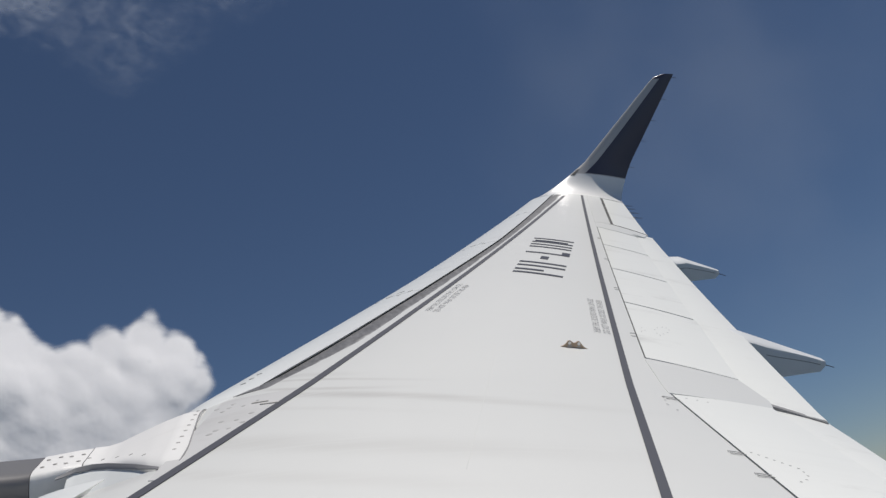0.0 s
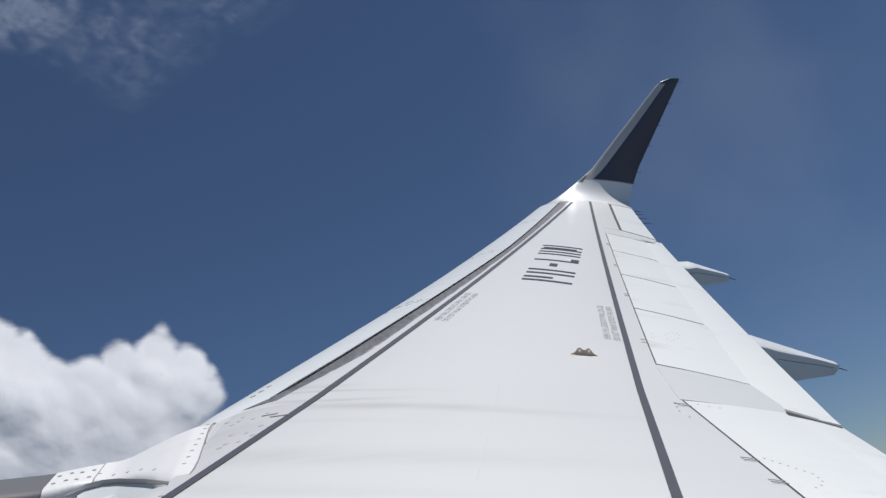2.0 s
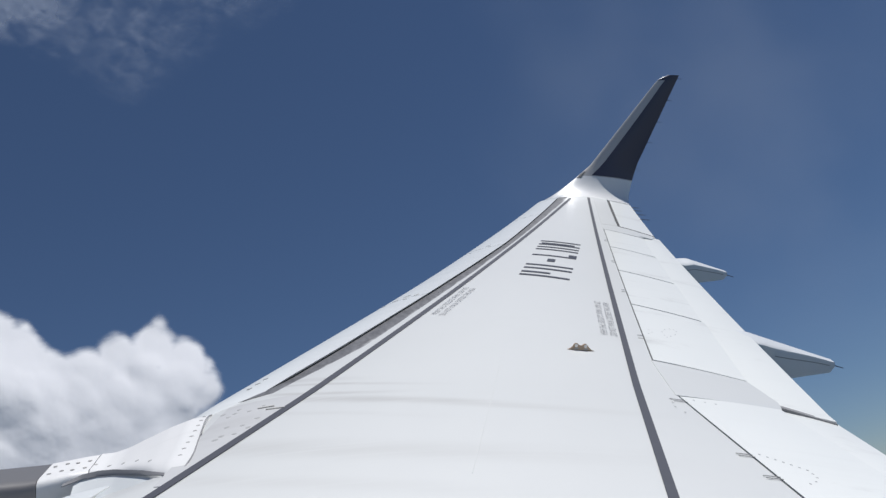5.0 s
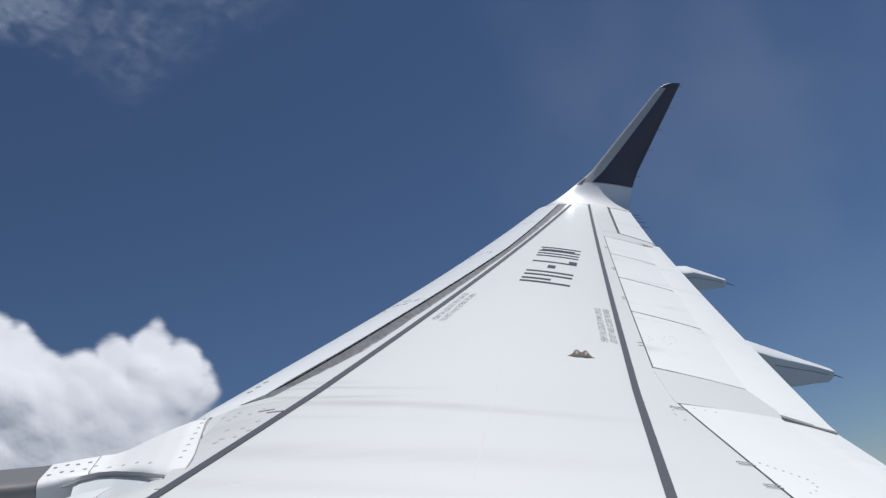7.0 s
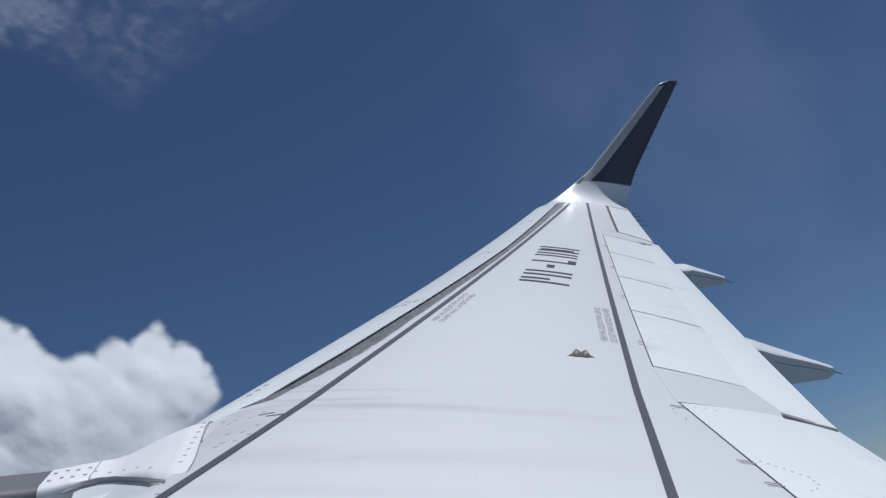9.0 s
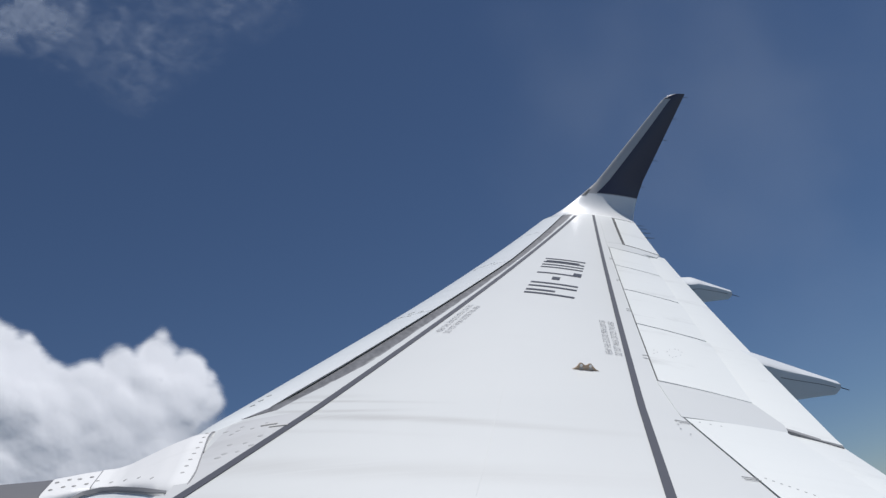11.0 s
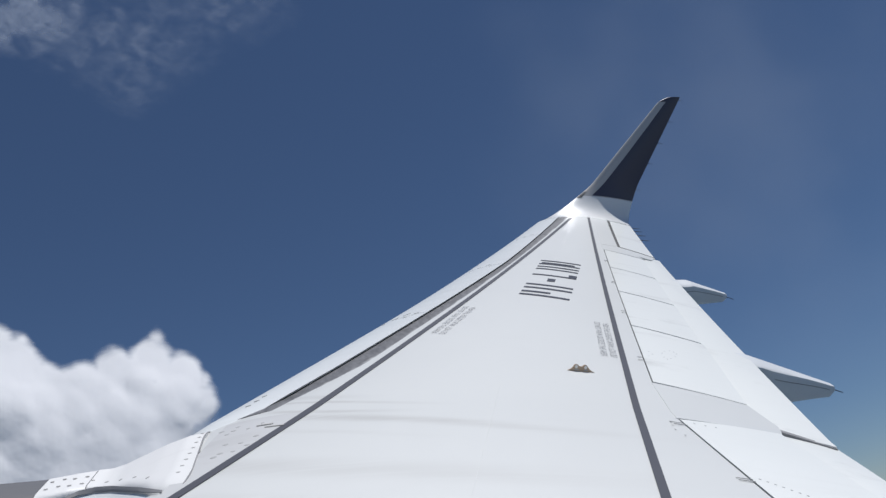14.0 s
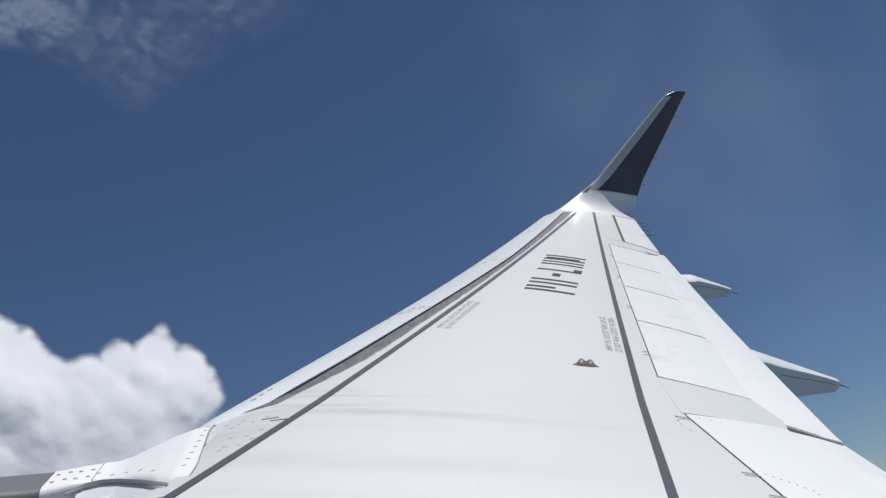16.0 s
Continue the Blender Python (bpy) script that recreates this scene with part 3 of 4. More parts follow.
# writing
def lettering(text, origin, along, height, material, name, label):
    """Flat letters laid on the upper skin, a part for each word: origin is the start of the baseline, along its direction in plan."""
    cu = bpy.data.curves.new(name, "FONT")
    cu.body, cu.size = text, 1.0
    cu.space_character, cu.space_word, cu.offset = 1.12, 1.35, -0.012
    tmp = new("tmp", cu)
    bpy.context.view_layer.update()
    me = bpy.data.meshes.new_from_object(tmp.evaluated_get(bpy.context.evaluated_depsgraph_get()))
    bpy.data.objects.remove(tmp)
    root = new(name)
    root.parent = aircraft
    tagged(root, label)
    spans = sorted((min(xs_), max(xs_)) for xs_ in ([me.vertices[i].co.x for i in f.vertices] for f in me.polygons))
    words = [list(spans[0])]
    for lo, hi in spans[1:]:
        if lo - words[-1][1] > 0.25:
            words.append([lo, hi])
        words[-1][1] = max(words[-1][1], hi)
    length = Vector(along).length
    e = Vector(along).normalized()
    up = Vector((-e.y, e.x))
    kx, ky = length / (words[-1][1] - words[0][0]), height / 0.70
    for lo, hi in words:
        bm = bmesh.new()
        bm.from_mesh(me)
        bmesh.ops.delete(bm, geom=[v for v in bm.verts if not lo - 0.001 <= v.co.x <= hi + 0.001], context="VERTS")
        for v in bm.verts:
            p = Vector(origin) + e * ((v.co.x - words[0][0]) * kx) + up * (v.co.y * ky)
            v.co = (p.x, p.y, top_z(p.x, p.y) + 0.004)
        part("word", bm, material, root, smooth=False)
    bpy.data.meshes.remove(me)


WARN = "DO NOT WALK OUTSIDE THIS AREA"
STENCILS = (((6.228, 7.478), (0.371, 1.066)), ((6.486, 8.572), (-0.372, -1.075)), ((5.128, 8.028), (0.480, 0.990)), ((5.517, 9.110), (-0.480, -1.000)))
for start, run in STENCILS:
    lettering(WARN, start, run, 0.049, M_TEXT, "stencil", "grey walkway warning stencil")

# large painted marking, as plain bars of its size and colour
E_MARK, UP_MARK, O_MARK = Vector((0.392, 0.920)), Vector((-0.882, 0.471)).normalized(), Vector((6.565, 9.373))


marking = new("marking")
marking.parent = aircraft
tagged(marking, "row of dark grey bars painted on the wing skin")


def mark_bar(s0, s1, h0, h1):
    p = O_MARK + E_MARK * s0
    bm = plate((p + UP_MARK * h0, p + E_MARK * (s1 - s0) + UP_MARK * h0,
                p + E_MARK * (s1 - s0) + UP_MARK * h1, p + UP_MARK * h1), 0.004, 0.003, 3, 8)
    part("marking_bar", bm, M_LETTER, marking)


for bar in ((0.0, 0.07, 0, 0.465), (0.17, 0.245, 0.19, 0.465), (0.40, 0.47, 0, 0.465), (0.60, 0.67, 0, 0.465),
            (0.885, 1.06, 0.20, 0.28), (1.24, 1.305, 0, 0.465), (1.31, 1.46, 0.0, 0.085),
            (1.66, 1.725, 0, 0.465), (1.84, 1.905, 0, 0.465), (2.03, 2.10, 0, 0.465), (2.13, 2.19, 0.06, 0.44), (2.29, 2.355, 0, 0.465)):
    mark_bar(*bar)

# slide-rope fitting: tan plate with two bright eyes
hook = new("rope_fitting")
hook.parent = aircraft
tagged(hook, "tan fitting plate with two metal eyes")


def on_skin(x, y, h=0.0):
    return Vector((x, y, top_z(x, y) + h))


bm = plate(((5.726, 7.032), (5.734, 7.06), (5.856, 7.06), (5.866, 7.032)), 0.003, 0.006, 6, 3)
part("base_plate", bm, M_BRASS, hook, "tan primed base plate")
# upright lug with two scalloped heads
EYES = ((5.764, 0.026), (5.826, 0.026))
outline = ((5.706, 0.0), (5.728, 0.009), (5.742, 0.021), (5.751, 0.034), (5.758, 0.041), (5.766, 0.043), (5.774, 0.041), (5.783, 0.033), (5.795, 0.029),
           (5.807, 0.032), (5.816, 0.040), (5.824, 0.043), (5.832, 0.041), (5.839, 0.034), (5.848, 0.021), (5.862, 0.009), (5.886, 0.0))
bm = loft([[on_skin(x, 7.038, 0.001 + z) + Vector((0, dy, 0)) for x, z in outline] for dy in (-0.006, 0.006)])
part("lug", bm, M_BRASS, hook, "tan upright lug with two rounded heads")
for ex, ez in EYES:
    c = on_skin(ex, 7.038, 0.001 + ez) + Vector((0, -0.006, 0))
    n = 18
    rings = [[c + Vector((math.cos(k * math.tau / n) * r, -d, math.sin(k * math.tau / n) * r)) for k in range(n)]
             for r, d in ((0.0105, -0.002), (0.0105, 0.0005), (0.0095, 0.0015), (0.003, 0.0015), (0.0025, 0.0005), (0.001, 0.0005))]
    part("eye", loft(rings), M_STEEL, hook, "bright metal eye")
    foot = [[c + Vector((x, y, z - ez + 0.008)) for x, z in ((-0.015, 0), (-0.011, 0.005), (0.011, 0.005), (0.015, 0), (0.011, -0.004), (-0.011, -0.004))]
            for y in (-0.0015, 0.001)]
    part("bolt_seat", loft(foot), M_FASTENER, hook, "pale worn bolt seat")

# fasteners: small countersunk heads, one mesh, many places
head = bmesh.new()
bmesh.ops.create_cone(head, cap_ends=True, segments=10, radius1=0.010, radius2=0.009, depth=0.0010)
head_me = bpy.data.meshes.new("fastener")
head.to_mesh(head_me)
head.free()
head_me.materials.append(M_RIVET)


panel_me = head_me.copy()
panel_me.name = "panel_fastener"
panel_me.materials[0] = M_FASTENER


def fastener(owner, x, y, height, size=1.0, me=head_me, proud=0.0):
    """A head of owner at (x, y) on the skin that height() gives, lying along it."""
    e = 0.01
    z = height(x, y)
    n = Vector((z - height(x + e, y), z - height(x, y + e), e)).normalized()
    ob = new("fastener", me)
    ob.parent = owner
    ob.location = Vector((x, y, z)) + n * (proud + 0.0007)
    ob.rotation_euler = n.to_track_quat("Z", "Y").to_euler()
    ob.scale = (size, size, 1)


def pylon_top(x, y):
    """Height of the pylon fairing's skin at a place in plan."""
    ring = pylon_section(x)
    for a, b in zip(ring, ring[1:]):
        if a[1] <= y <= b[1] or b[1] <= y <= a[1]:
            k = (y - a[1]) / (b[1] - a[1]) if b[1] != a[1] else 0
            return a[2] + (b[2] - a[2]) * k
    return table(CREST, x)


for i in range(9):
    k = i / 8
    x, y = 3.475 + 0.055 * k, 5.50 + 0.90 * k
    fastener(rear_fairing, x, y, pylon_top, 1.0)
for i in range(6):
    k = i / 5
    x = 3.06 + 0.36 * k
    y = table(INNER, x) + 0.15
    fastener(rear_fairing, x, y, pylon_top, 1.0)
for i in range(4):
    for j in range(2):
        x, y = 2.87 + 0.05 * i, 6.02 + 0.13 * j + 0.02 * (i % 2)
        fastener(front_fairing, x, y, pylon_top, 1.0)
for x, y, r in ((3.618, 5.76, 1.9), (3.644, 5.807, 1.8), (3.662, 5.965, 1.7), (3.732, 5.935, 1.5), (3.70, 5.80, 1.4), (3.76, 5.87, 1.7),
                (3.629, 6.311, 1.8), (3.709, 6.326, 1.5), (3.69, 6.25, 1.6), (3.66, 6.20, 1.6), (3.76, 6.22, 1.4), (3.80, 6.02, 1.8), (3.83, 6.28, 1.2)):
    fastener(nose_panel, x, y, top_z, 0.85 * r, panel_me, 0.003)
for i in range(7):
    fastener(inner_spoiler, 6.003 + 0.0239 * i, 5.349 - 0.0237 * i, top_z, 0.65, panel_me, 0.004)
for x, y in ((6.143, 5.164), (6.133, 5.119), (6.089, 5.063), (6.037, 5.025)):
    fastener(inner_spoiler, x, y, top_z, 0.6, panel_me, 0.004)
for x, y in ((5.985, 6.18), (5.955, 6.10), (5.93, 6.02), (5.94, 5.93), (6.13, 6.20), (6.19, 6.19), (6.25, 6.185)):
    fastener(inner_spoiler, x, y, top_z, 0.6, panel_me, 0.004)
# hinge access slits across the spoilers' front edges
for x, y in ((6.02, 6.165), (6.03, 6.135), (5.925, 5.325), (5.925, 5.300), (5.895, 5.06), (5.895, 5.035)):
    part("hinge_slit", plate(((x - 0.05, y), (x - 0.05, y + 0.005), (x + 0.03, y + 0.005), (x + 0.03, y)), 0.0065, 0.003, 1, 4), M_FASTENER, inner_spoiler)
# small latch ticks across the outer spoilers' front edges, and a ring of fasteners on the innermost of them
for y in (7.50, 7.58, 9.10, 9.18, 10.60, 10.68, 12.05, 12.12):
    x = x_rear(y)
    part("latch_tick", plate(((x - 0.035, y), (x - 0.035, y + 0.005), (x + 0.015, y + 0.014), (x + 0.015, y + 0.009)), 0.0065, 0.003, 1, 4), M_FASTENER, aircraft)
for x, y in ((6.71, 7.80), (6.77, 7.88), (6.83, 7.92), (6.86, 7.92), (6.86, 7.87), (6.80, 7.77), (6.73, 7.70), (6.68, 7.65), (6.68, 7.70), (6.60, 7.79), (6.60, 7.73), (6.55, 7.68)):
    fastener(spoilers[0], x, y, top_z, 0.5, panel_me, 0.004)
# dashes on the first outer slat and slots in the panel behind the pylon
for i in range(3):
    y = 6.80 + 0.09 * i
    x = x_le(y) + 0.062 * (x_te(y) - x_le(y))
    z = top_z(x, y) + 0.028 * math.sin(math.pi * (0.062 / slat_f(y)) ** 0.5) * (1 - smooth01(6.5, 11.0, y)) + 0.004
    bm = slab(lambda u, v: (x - 0.01 + 0.03 * u, y + 0.02 * v + 0.016 * u, z + 0.006 * u), 2, 1, 0.004)
    part("slat_mark", bm, M_SCUFF, slats[1])
# scuffs beside the joints of the slats
for y0, n in ((9.11, 5), (11.71, 4), (14.31, 3)):
    for i in range(n):
        y = y0 + 0.05 * (i * 7 % 5 - 2.4)
        f = slat_f(y) * (0.30 + 0.55 * i / n)
        x = x_le(y) + f * (x_te(y) - x_le(y))
        own = slats[[k for k, (lo, hi) in enumerate(SLATS) if lo <= y <= hi + 0.02][0]]
        lift = 0.028 * (1 - smooth01(6.5, 11.0, y)) * math.sin(math.pi * min(1, (f / slat_f(y)) ** 0.5)) + 0.006 * (f / slat_f(y)) ** 2
        run = 0.03 + 0.02 * (i % 3)
        bm = slab(lambda u, v: (x + run * u, y + (0.012 + 0.02 * (i % 2)) * v + 0.5 * run * u, top_z(x + run * u, y + 0.5 * run * u) + lift + 0.003), 3, 1, 0.003)
        part("scuff", bm, M_SCUFF, own)
for p, q in (((3.84, 6.165), (3.93, 6.135)), ((3.80, 6.23), (3.88, 6.21))):
    band(p, q, 0.014, M_DIRT, "drain_slot", "", 0.0075, 6)

# ---- plain fuselage wall round the cabin, open at the window ----
def barrel(x0, x1, axis_z, r, wx, wz, hx, hz):
    xs_ = sorted(set([x0 + (x1 - x0) * i / 44 for i in range(45)] + [wx - hx, wx + hx]))
    n = 96
    bm = bmesh.new()
    keep = lambda x, z, y: not (y > 0 and abs(x - wx) < hx and abs(z - wz) < hz)
    vs = [[bm.verts.new((x, r * math.cos(k * math.tau / n), axis_z + r * math.sin(k * math.tau / n))) for k in range(n)] for x in xs_]
    for i in range(len(xs_) - 1):
        for k in range(n):
            quad = (vs[i][k], vs[i][(k + 1) % n], vs[i + 1][(k + 1) % n], vs[i + 1][k])
            m = sum((v.co for v in quad), Vector()) / 4
            if keep(m.x, m.z, m.y):
                bm.faces.new(quad)
    bmesh.ops.recalc_face_normals(bm, faces=bm.faces)
    bmesh.ops.solidify(bm, geom=bm.faces[:], thickness=0.03)
    return bm


part("fuselage_shell", barrel(0.2, 8.6, 1.25, 1.975, 3.90, 1.83, 0.14, 0.22), M_FUSELAGE, aircraft, "plain white fuselage skin")

# ---- sea far below ----
def disc(z, r, n=96):
    bm = bmesh.new()
    bm.faces.new([bm.verts.new((r * math.cos(k * math.tau / n), r * math.sin(k * math.tau / n), z)) for k in range(n)])
    return bm


m_sea, t, p, _, links = nodes_of("sea")
co = t.nodes.new("ShaderNodeTexCoord").outputs["Object"]
links.new(ramp(t, noise_node(t, co, 0.004, 5), 0.3, 0.7, (0.030, 0.055, 0.085), (0.045, 0.075, 0.105)), p.inputs["Base Color"])
p.inputs["Roughness"].default_value = 0.35
b = t.nodes.new("ShaderNodeBump")
b.inputs["Strength"].default_value, b.inputs["Distance"].default_value = 0.5, 2.0
links.new(noise_node(t, co, 0.05, 6), b.inputs["Height"])
links.new(b.outputs["Normal"], p.inputs["Normal"])
sea = part("water", disc(-260, 4900), m_sea, None, smooth=False)
tagged(sea, "hazy blue-grey sea far below the aircraft", "sea", kind="structure")


# ---- clouds ----
def value_noise(u, v, seed):
    """Smooth lattice noise on arrays, 0 to 1."""
    rng = np.random.RandomState(seed)
    table = rng.rand(256, 256)
    iu, iv = np.floor(u).astype(int), np.floor(v).astype(int)
    fu, fv = u - iu, v - iv
    fu, fv = fu * fu * (3 - 2 * fu), fv * fv * (3 - 2 * fv)
    g = lambda a, b: table[a % 256, b % 256]
    return (g(iu, iv) * (1 - fu) + g(iu + 1, iv) * fu) * (1 - fv) + (g(iu, iv + 1) * (1 - fu) + g(iu + 1, iv + 1) * fu) * fv


def fbm(u, v, seed, octaves=5, gain=0.5):
    total, amp, norm = 0.0, 1.0, 0.0
    for k in range(octaves):
        total = total + amp * value_noise(u * 2 ** k, v * 2 ** k, seed + k)
        norm += amp
        amp *= gain
    return total / norm


def blur(a, n):
    for _ in range(n):
        a = (np.roll(a, 1, 0) + np.roll(a, -1, 0) + 2 * a) / 4
        a = (np.roll(a, 1, 1) + np.roll(a, -1, 1) + 2 * a) / 4
    return a


def cloud_material(name, fine, soft, through_light=0.5, most=1.0, width=0.7, colour=(0.93, 0.93, 0.94)):
    """Lit droplets of the given colour: diffuse and translucent, thinned by the mesh's own cover value and fine wisps.
    """
    m = bpy.data.materials.new(name)
    m.use_nodes = True
    t = m.node_tree
    t.nodes.clear()
    out = t.nodes.new("ShaderNodeOutputMaterial")
    dif, tra, clear = (t.nodes.new("ShaderNodeBsdf" + n) for n in ("Diffuse", "Translucent", "Transparent"))
    dif.inputs["Color"].default_value = tra.inputs["Color"].default_value = (*colour, 1)
    body, all_ = t.nodes.new("ShaderNodeMixShader"), t.nodes.new("ShaderNodeMixShader")
    body.inputs[0].default_value = through_light
    t.links.new(dif.outputs[0], body.inputs[1])
    t.links.new(tra.outputs[0], body.inputs[2])
    at_ = t.nodes.new("ShaderNodeAttribute")
    at_.attribute_name = "cover"
    co = t.nodes.new("ShaderNodeTexCoord").outputs["Object"]
    nz = noise_node(t, co, fine, 6, 0.6)
    add = t.nodes.new("ShaderNodeMath")
    add.operation = "MULTIPLY_ADD"
    t.links.new(nz, add.inputs[0])
    add.inputs[1].default_value = soft
    t.links.new(at_.outputs["Fac"], add.inputs[2])
    rg = t.nodes.new("ShaderNodeMapRange")
    rg.interpolation_type = "SMOOTHSTEP"
    rg.inputs["From Min"].default_value, rg.inputs["From Max"].default_value = soft * 0.66, soft * 0.66 + width
    rg.inputs["To Max"].default_value = most
    t.links.new(add.outputs[0], rg.inputs["Value"])
    t.links.new(rg.outputs[0], all_.inputs[0])
    t.links.new(clear.outputs[0], all_.inputs[1])
    t.links.new(body.outputs[0], all_.inputs[2])
    t.links.new(all_.outputs[0], out.inputs["Surface"])
    return m


def cloud(name, label, centre, right, up, width, height, relief, cover, material):
    """A relief of cloud heads facing the aircraft. relief, cover: arrays over the width and height."""
    nv, nu = cover.shape
    right, up = Vector(right).normalized(), Vector(up).normalized()
    uu, vv = np.meshgrid(np.linspace(-width / 2, width / 2, nu), np.linspace(-height / 2, height / 2, nv))
    flat = uu[..., None] * np.array(right) + vv[..., None] * np.array(up) + np.array(centre)
    co = (flat * (1 - relief[..., None] / Vector(centre).length) - np.array(centre)).reshape(-1, 3)
    keep = cover > 0.001
    idx = np.arange(nu * nv).reshape(nv, nu)
    q = np.stack([idx[:-1, :-1], idx[:-1, 1:], idx[1:, 1:], idx[1:, :-1]], -1)
    ok = keep[:-1, :-1] | keep[:-1, 1:] | keep[1:, 1:] | keep[1:, :-1]
    me = bpy.data.meshes.new(name)
    me.from_pydata(co.tolist(), [], q[ok].tolist())
    me.attributes.new("cover", "FLOAT", "POINT").data.foreach_set("value", cover.reshape(-1).astype(np.float32))
    me.materials.append(material)
    me.shade_smooth()
    ob = new(name, me)
    ob.location = centre
    return tagged(ob, label, "cloud")


M_CUMULUS = cloud_material("cumulus_droplets", 0.030, 0.30, 0.34, 1.0, 0.8)
# the blue of distant haze is put into the colour of these two
M_WISP = cloud_material("thin_droplets", 0.012, 0.15, 0.6, 0.38, 1.25, (0.84, 0.90, 1.0))
M_VEIL = cloud_material("veil_droplets", 0.0012, 0.5, 0.6, 0.135, 1.2, (0.84, 0.90, 1.0))


def cumulus_fields(puffs, width, height, nu, nv, seed):
    """Heaps of round heads: each large head carries smaller ones, and those smaller ones again."""
    rng = np.random.RandomState(seed)
    u, v = np.meshgrid(np.linspace(-width / 2, width / 2, nu), np.linspace(-height / 2, height / 2, nv))
    wu = u + 34 * (fbm(u / 55, v / 55, seed + 20, 4, 0.5) - 0.5)
    wv = v + 34 * (fbm(u / 55, v / 55, seed + 40, 4, 0.5) - 0.5)
    heads = [(cu, cv, 0.45 * r - 0.25 * abs(cv), r) for cu, cv, r in puffs]

    def crown(parents, count, lo, hi):
        made = []
        for cu, cv, cw, r in parents:
            for _ in range(count):
                a, k = rng.uniform(-0.35, math.pi + 0.35), rng.uniform(0.15, 0.82)
                made.append((cu + math.cos(a) * r * k, cv + math.sin(a) * r * k, cw + 0.86 * r * math.sqrt(1 - k * k), r * rng.uniform(lo, hi)))
        return made
    second = crown(heads, 7, 0.28, 0.50)
    heads = heads + second + crown(second, 4, 0.30, 0.50)
    h, inside = np.full(u.shape, -20.0), np.full(u.shape, -1.0)
    for cu, cv, cw, r in heads:
        d2 = (wu - cu) ** 2 + (wv - cv) ** 2
        h = np.maximum(h, np.where(d2 < r * r, cw + 0.8 * np.sqrt(np.maximum(r * r - d2, 0)), -20))
        inside = np.maximum(inside, (r - np.sqrt(d2)) / 26)
    calm = np.clip((v + 140) / 220, 0.12, 1)
    broad = blur(h, 500)
    h = broad * (0.30 + 0.45 * np.clip((v + 120) / 200, 0, 1)) + calm * (0.13 * (blur(h, 12) - broad) + 0.32 * (blur(h, 70) - broad)) + 3 * (fbm(u / 30, v / 30, seed + 60, 3) - 0.5)
    h = h - 0.78 * v - 1.9 * 110 * np.logaddexp(0, (v - 10) / 110)
    fill = 3.0 - 3.0 * np.sqrt((u / 430) ** 2 + ((v + 160) / 235) ** 2)
    return u, v, h, blur(np.clip(np.maximum(inside, fill), 0, 1), 4)


FAR_RIGHT, FAR_UP = (0.9697, -0.1171, -0.2145), (0.1509, -0.4037, 0.9024)
PUFFS = ((-249, 117, 85), (-178, 136, 66), (-111, 93, 68), (-58, 55, 66), (138, 115, 51), (83, 72, 70), (193, 83, 55), (219, 38, 53), (154, 11, 89),
         (16, 34, 81), (-149, 11, 119), (-42, -48, 117), (90, -69, 106), (-297, 11, 127), (-265, -117, 138), (-117, -138, 127), (42, -154, 117))
CUMULUS_AT = (-385.9, 1710.1, 468.2)
cu_u, cu_v, cu_h, cu_c = cumulus_fields(PUFFS, 940, 640, 470, 320, 5)
cu_c = cu_c * (cu_v < 240) * np.clip((cu_v + 300) / 190 + 0.5 * (fbm(cu_u / 120, cu_v / 60, 91) - 0.5), 0, 1)
cloud("cumulus_cloud", "bright white heaped cloud with grey base over the sea", CUMULUS_AT, FAR_RIGHT, FAR_UP, 940, 640, cu_h, cu_c, M_CUMULUS)


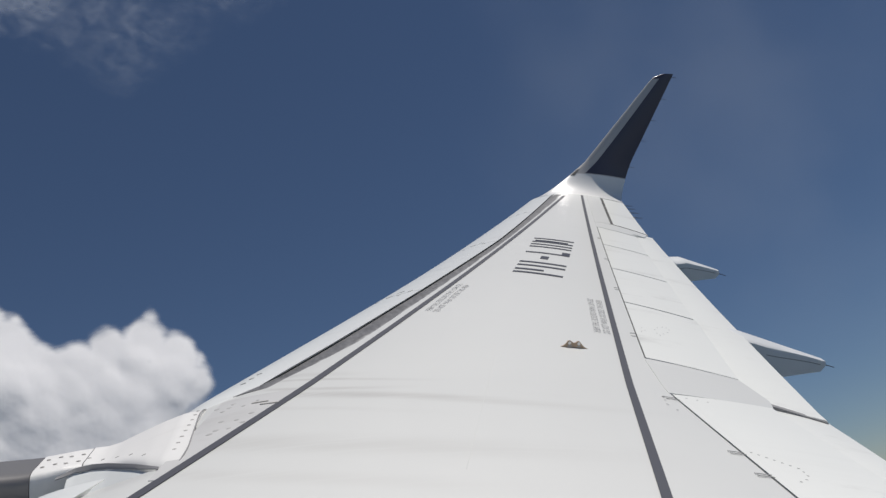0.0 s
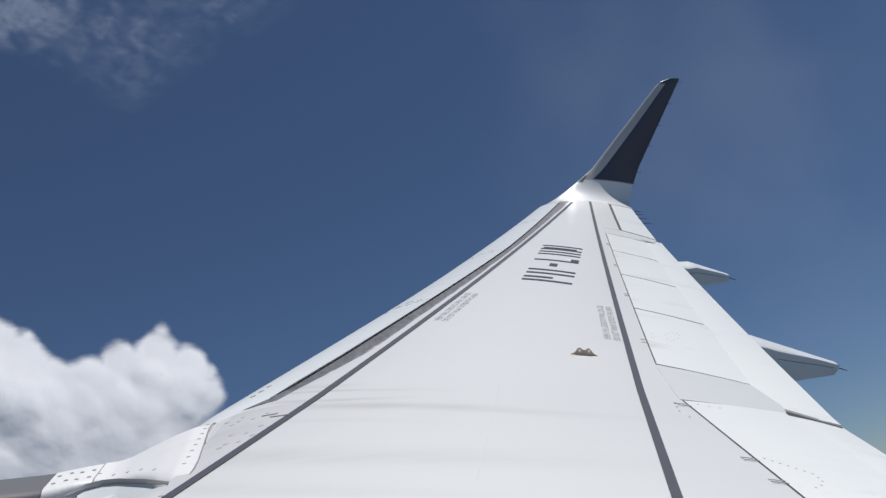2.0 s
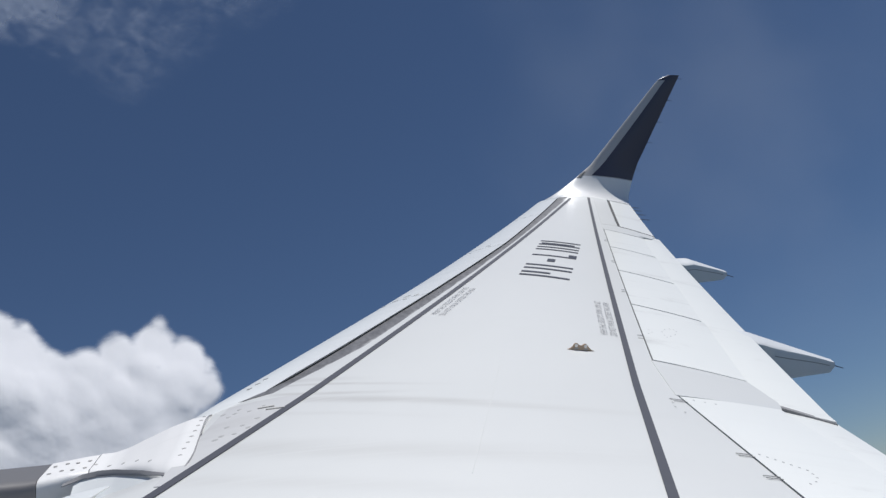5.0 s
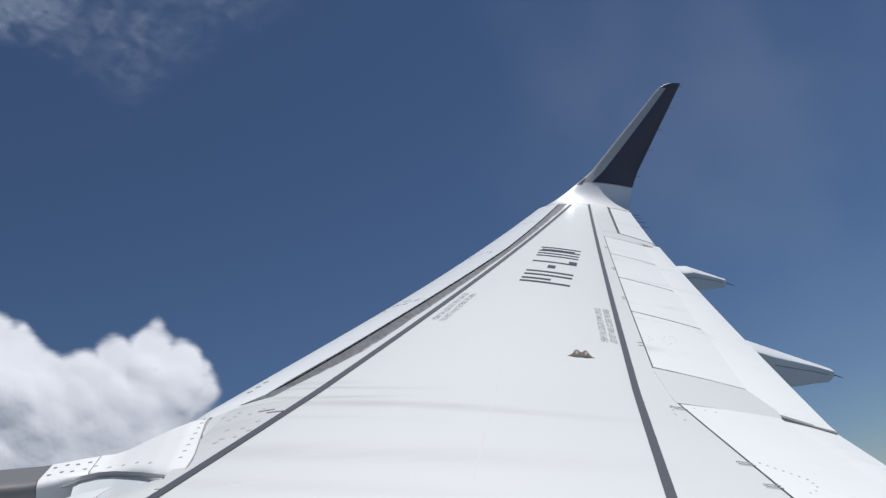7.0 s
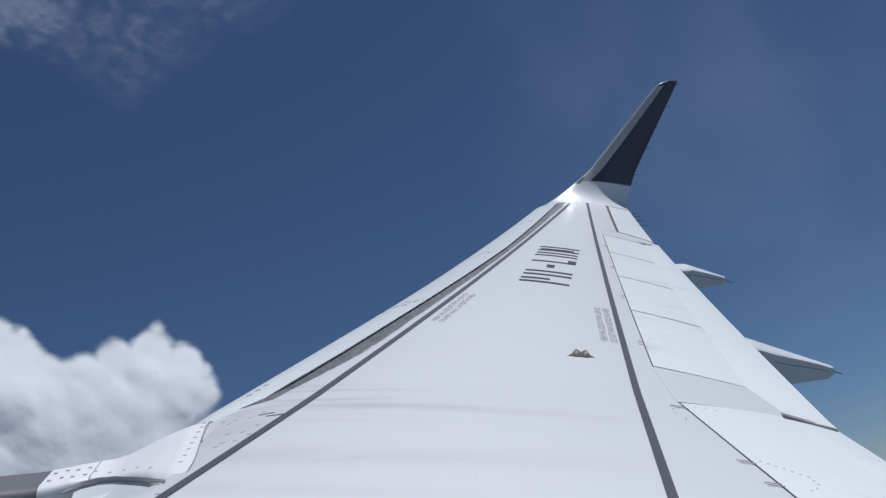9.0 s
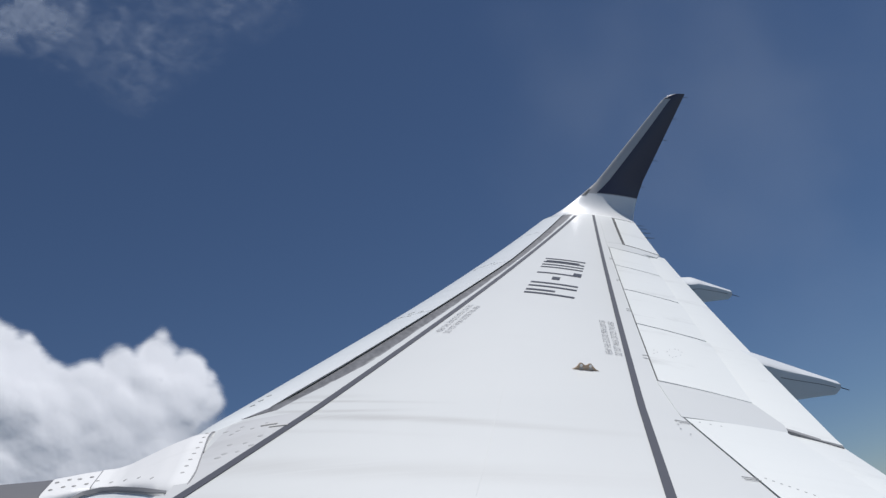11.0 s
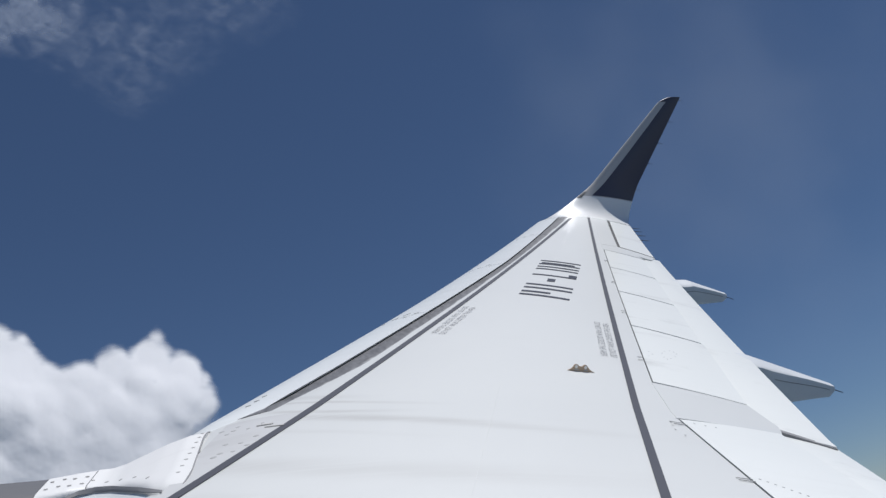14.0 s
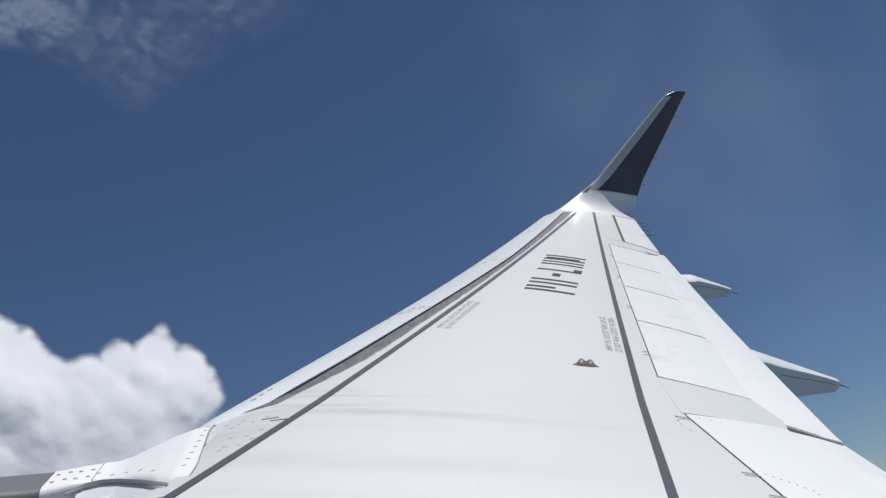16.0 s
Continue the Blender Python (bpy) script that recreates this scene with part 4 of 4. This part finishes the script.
def wisp_fields(width, height, nu, nv, seed, blobs, cell):
    u, v = np.meshgrid(np.linspace(-width / 2, width / 2, nu), np.linspace(-height / 2, height / 2, nv))
    m = np.zeros(u.shape)
    for cu, cv, ru, rv in blobs:
        m = np.maximum(m, 1 - np.sqrt(((u - cu) / ru) ** 2 + ((v - cv) / rv) ** 2))
    m = np.clip(m, 0, 1) ** 0.7
    n = fbm(u / cell, v / cell, seed, 4, 0.5)
    broad = fbm(u / (cell * 4), v / (cell * 4), seed + 9, 3)
    c = np.clip(m * (0.20 + 1.6 * np.clip((n - 0.25) * 1.5, 0, 1) * (0.4 + broad)), 0, 1) * np.clip(m * 3, 0, 1)
    return blur(15 * n, 6), blur(c, 4)


def mackerel_fields(width, height, nu, nv, seed):
    """A thin sheet of small ripples with a few larger puffs at its forward end."""
    u, v = np.meshgrid(np.linspace(-width / 2, width / 2, nu), np.linspace(-height / 2, height / 2, nv))
    wu, wv = u + 90 * (fbm(u / 160, v / 160, seed, 4) - 0.5), v + 90 * (fbm(u / 160, v / 160, seed + 5, 4) - 0.5)

    def patch(cu, cv, ru, rv):
        return np.clip(1 - ((wu - cu) / ru) ** 2 - ((wv - cv) / rv) ** 2, 0, 1)
    sheet = np.maximum(np.maximum(patch(0, 20, 470, 250), 0.9 * patch(330, 150, 420, 190)), 0.8 * patch(20, -130, 220, 170))
    ripple = fbm((wu + 0.5 * wv) / 44, (wv - 0.3 * wu) / 44, seed + 10, 3, 0.5)
    puffs = np.clip((fbm(u / 80, v / 80, seed + 14, 3, 0.45) - 0.34) * 3.2, 0, 1)
    c = sheet * (0.28 + 0.55 * np.clip((ripple - 0.2) * 1.2, 0, 1)) + 1.5 * patch(-470, 170, 330, 240) * (0.25 + 0.75 * puffs)
    return blur(12 * ripple, 4), blur(np.clip(c, 0, 1), 2)


w_h, w_c = mackerel_fields(1500, 760, 560, 284, 31)
cloud("mackerel_cloud", "thin patchy white mackerel cloud against blue sky", (-376.8, 2906.7, 2240.6), FAR_RIGHT, FAR_UP, 1500, 760, w_h, w_c, M_WISP)

v_h, v_c = wisp_fields(3400, 2900, 260, 220, 77, ((600, -100, 1500, 1500), (0, 300, 1400, 1000)), 620)
veil = cloud("backdrop", "faint thin haze veil in the blue sky", (1934, 3082, 1429), FAR_RIGHT, FAR_UP, 3400, 2900, v_h, v_c, M_VEIL)
tagged(veil, category="haze", kind="structure")
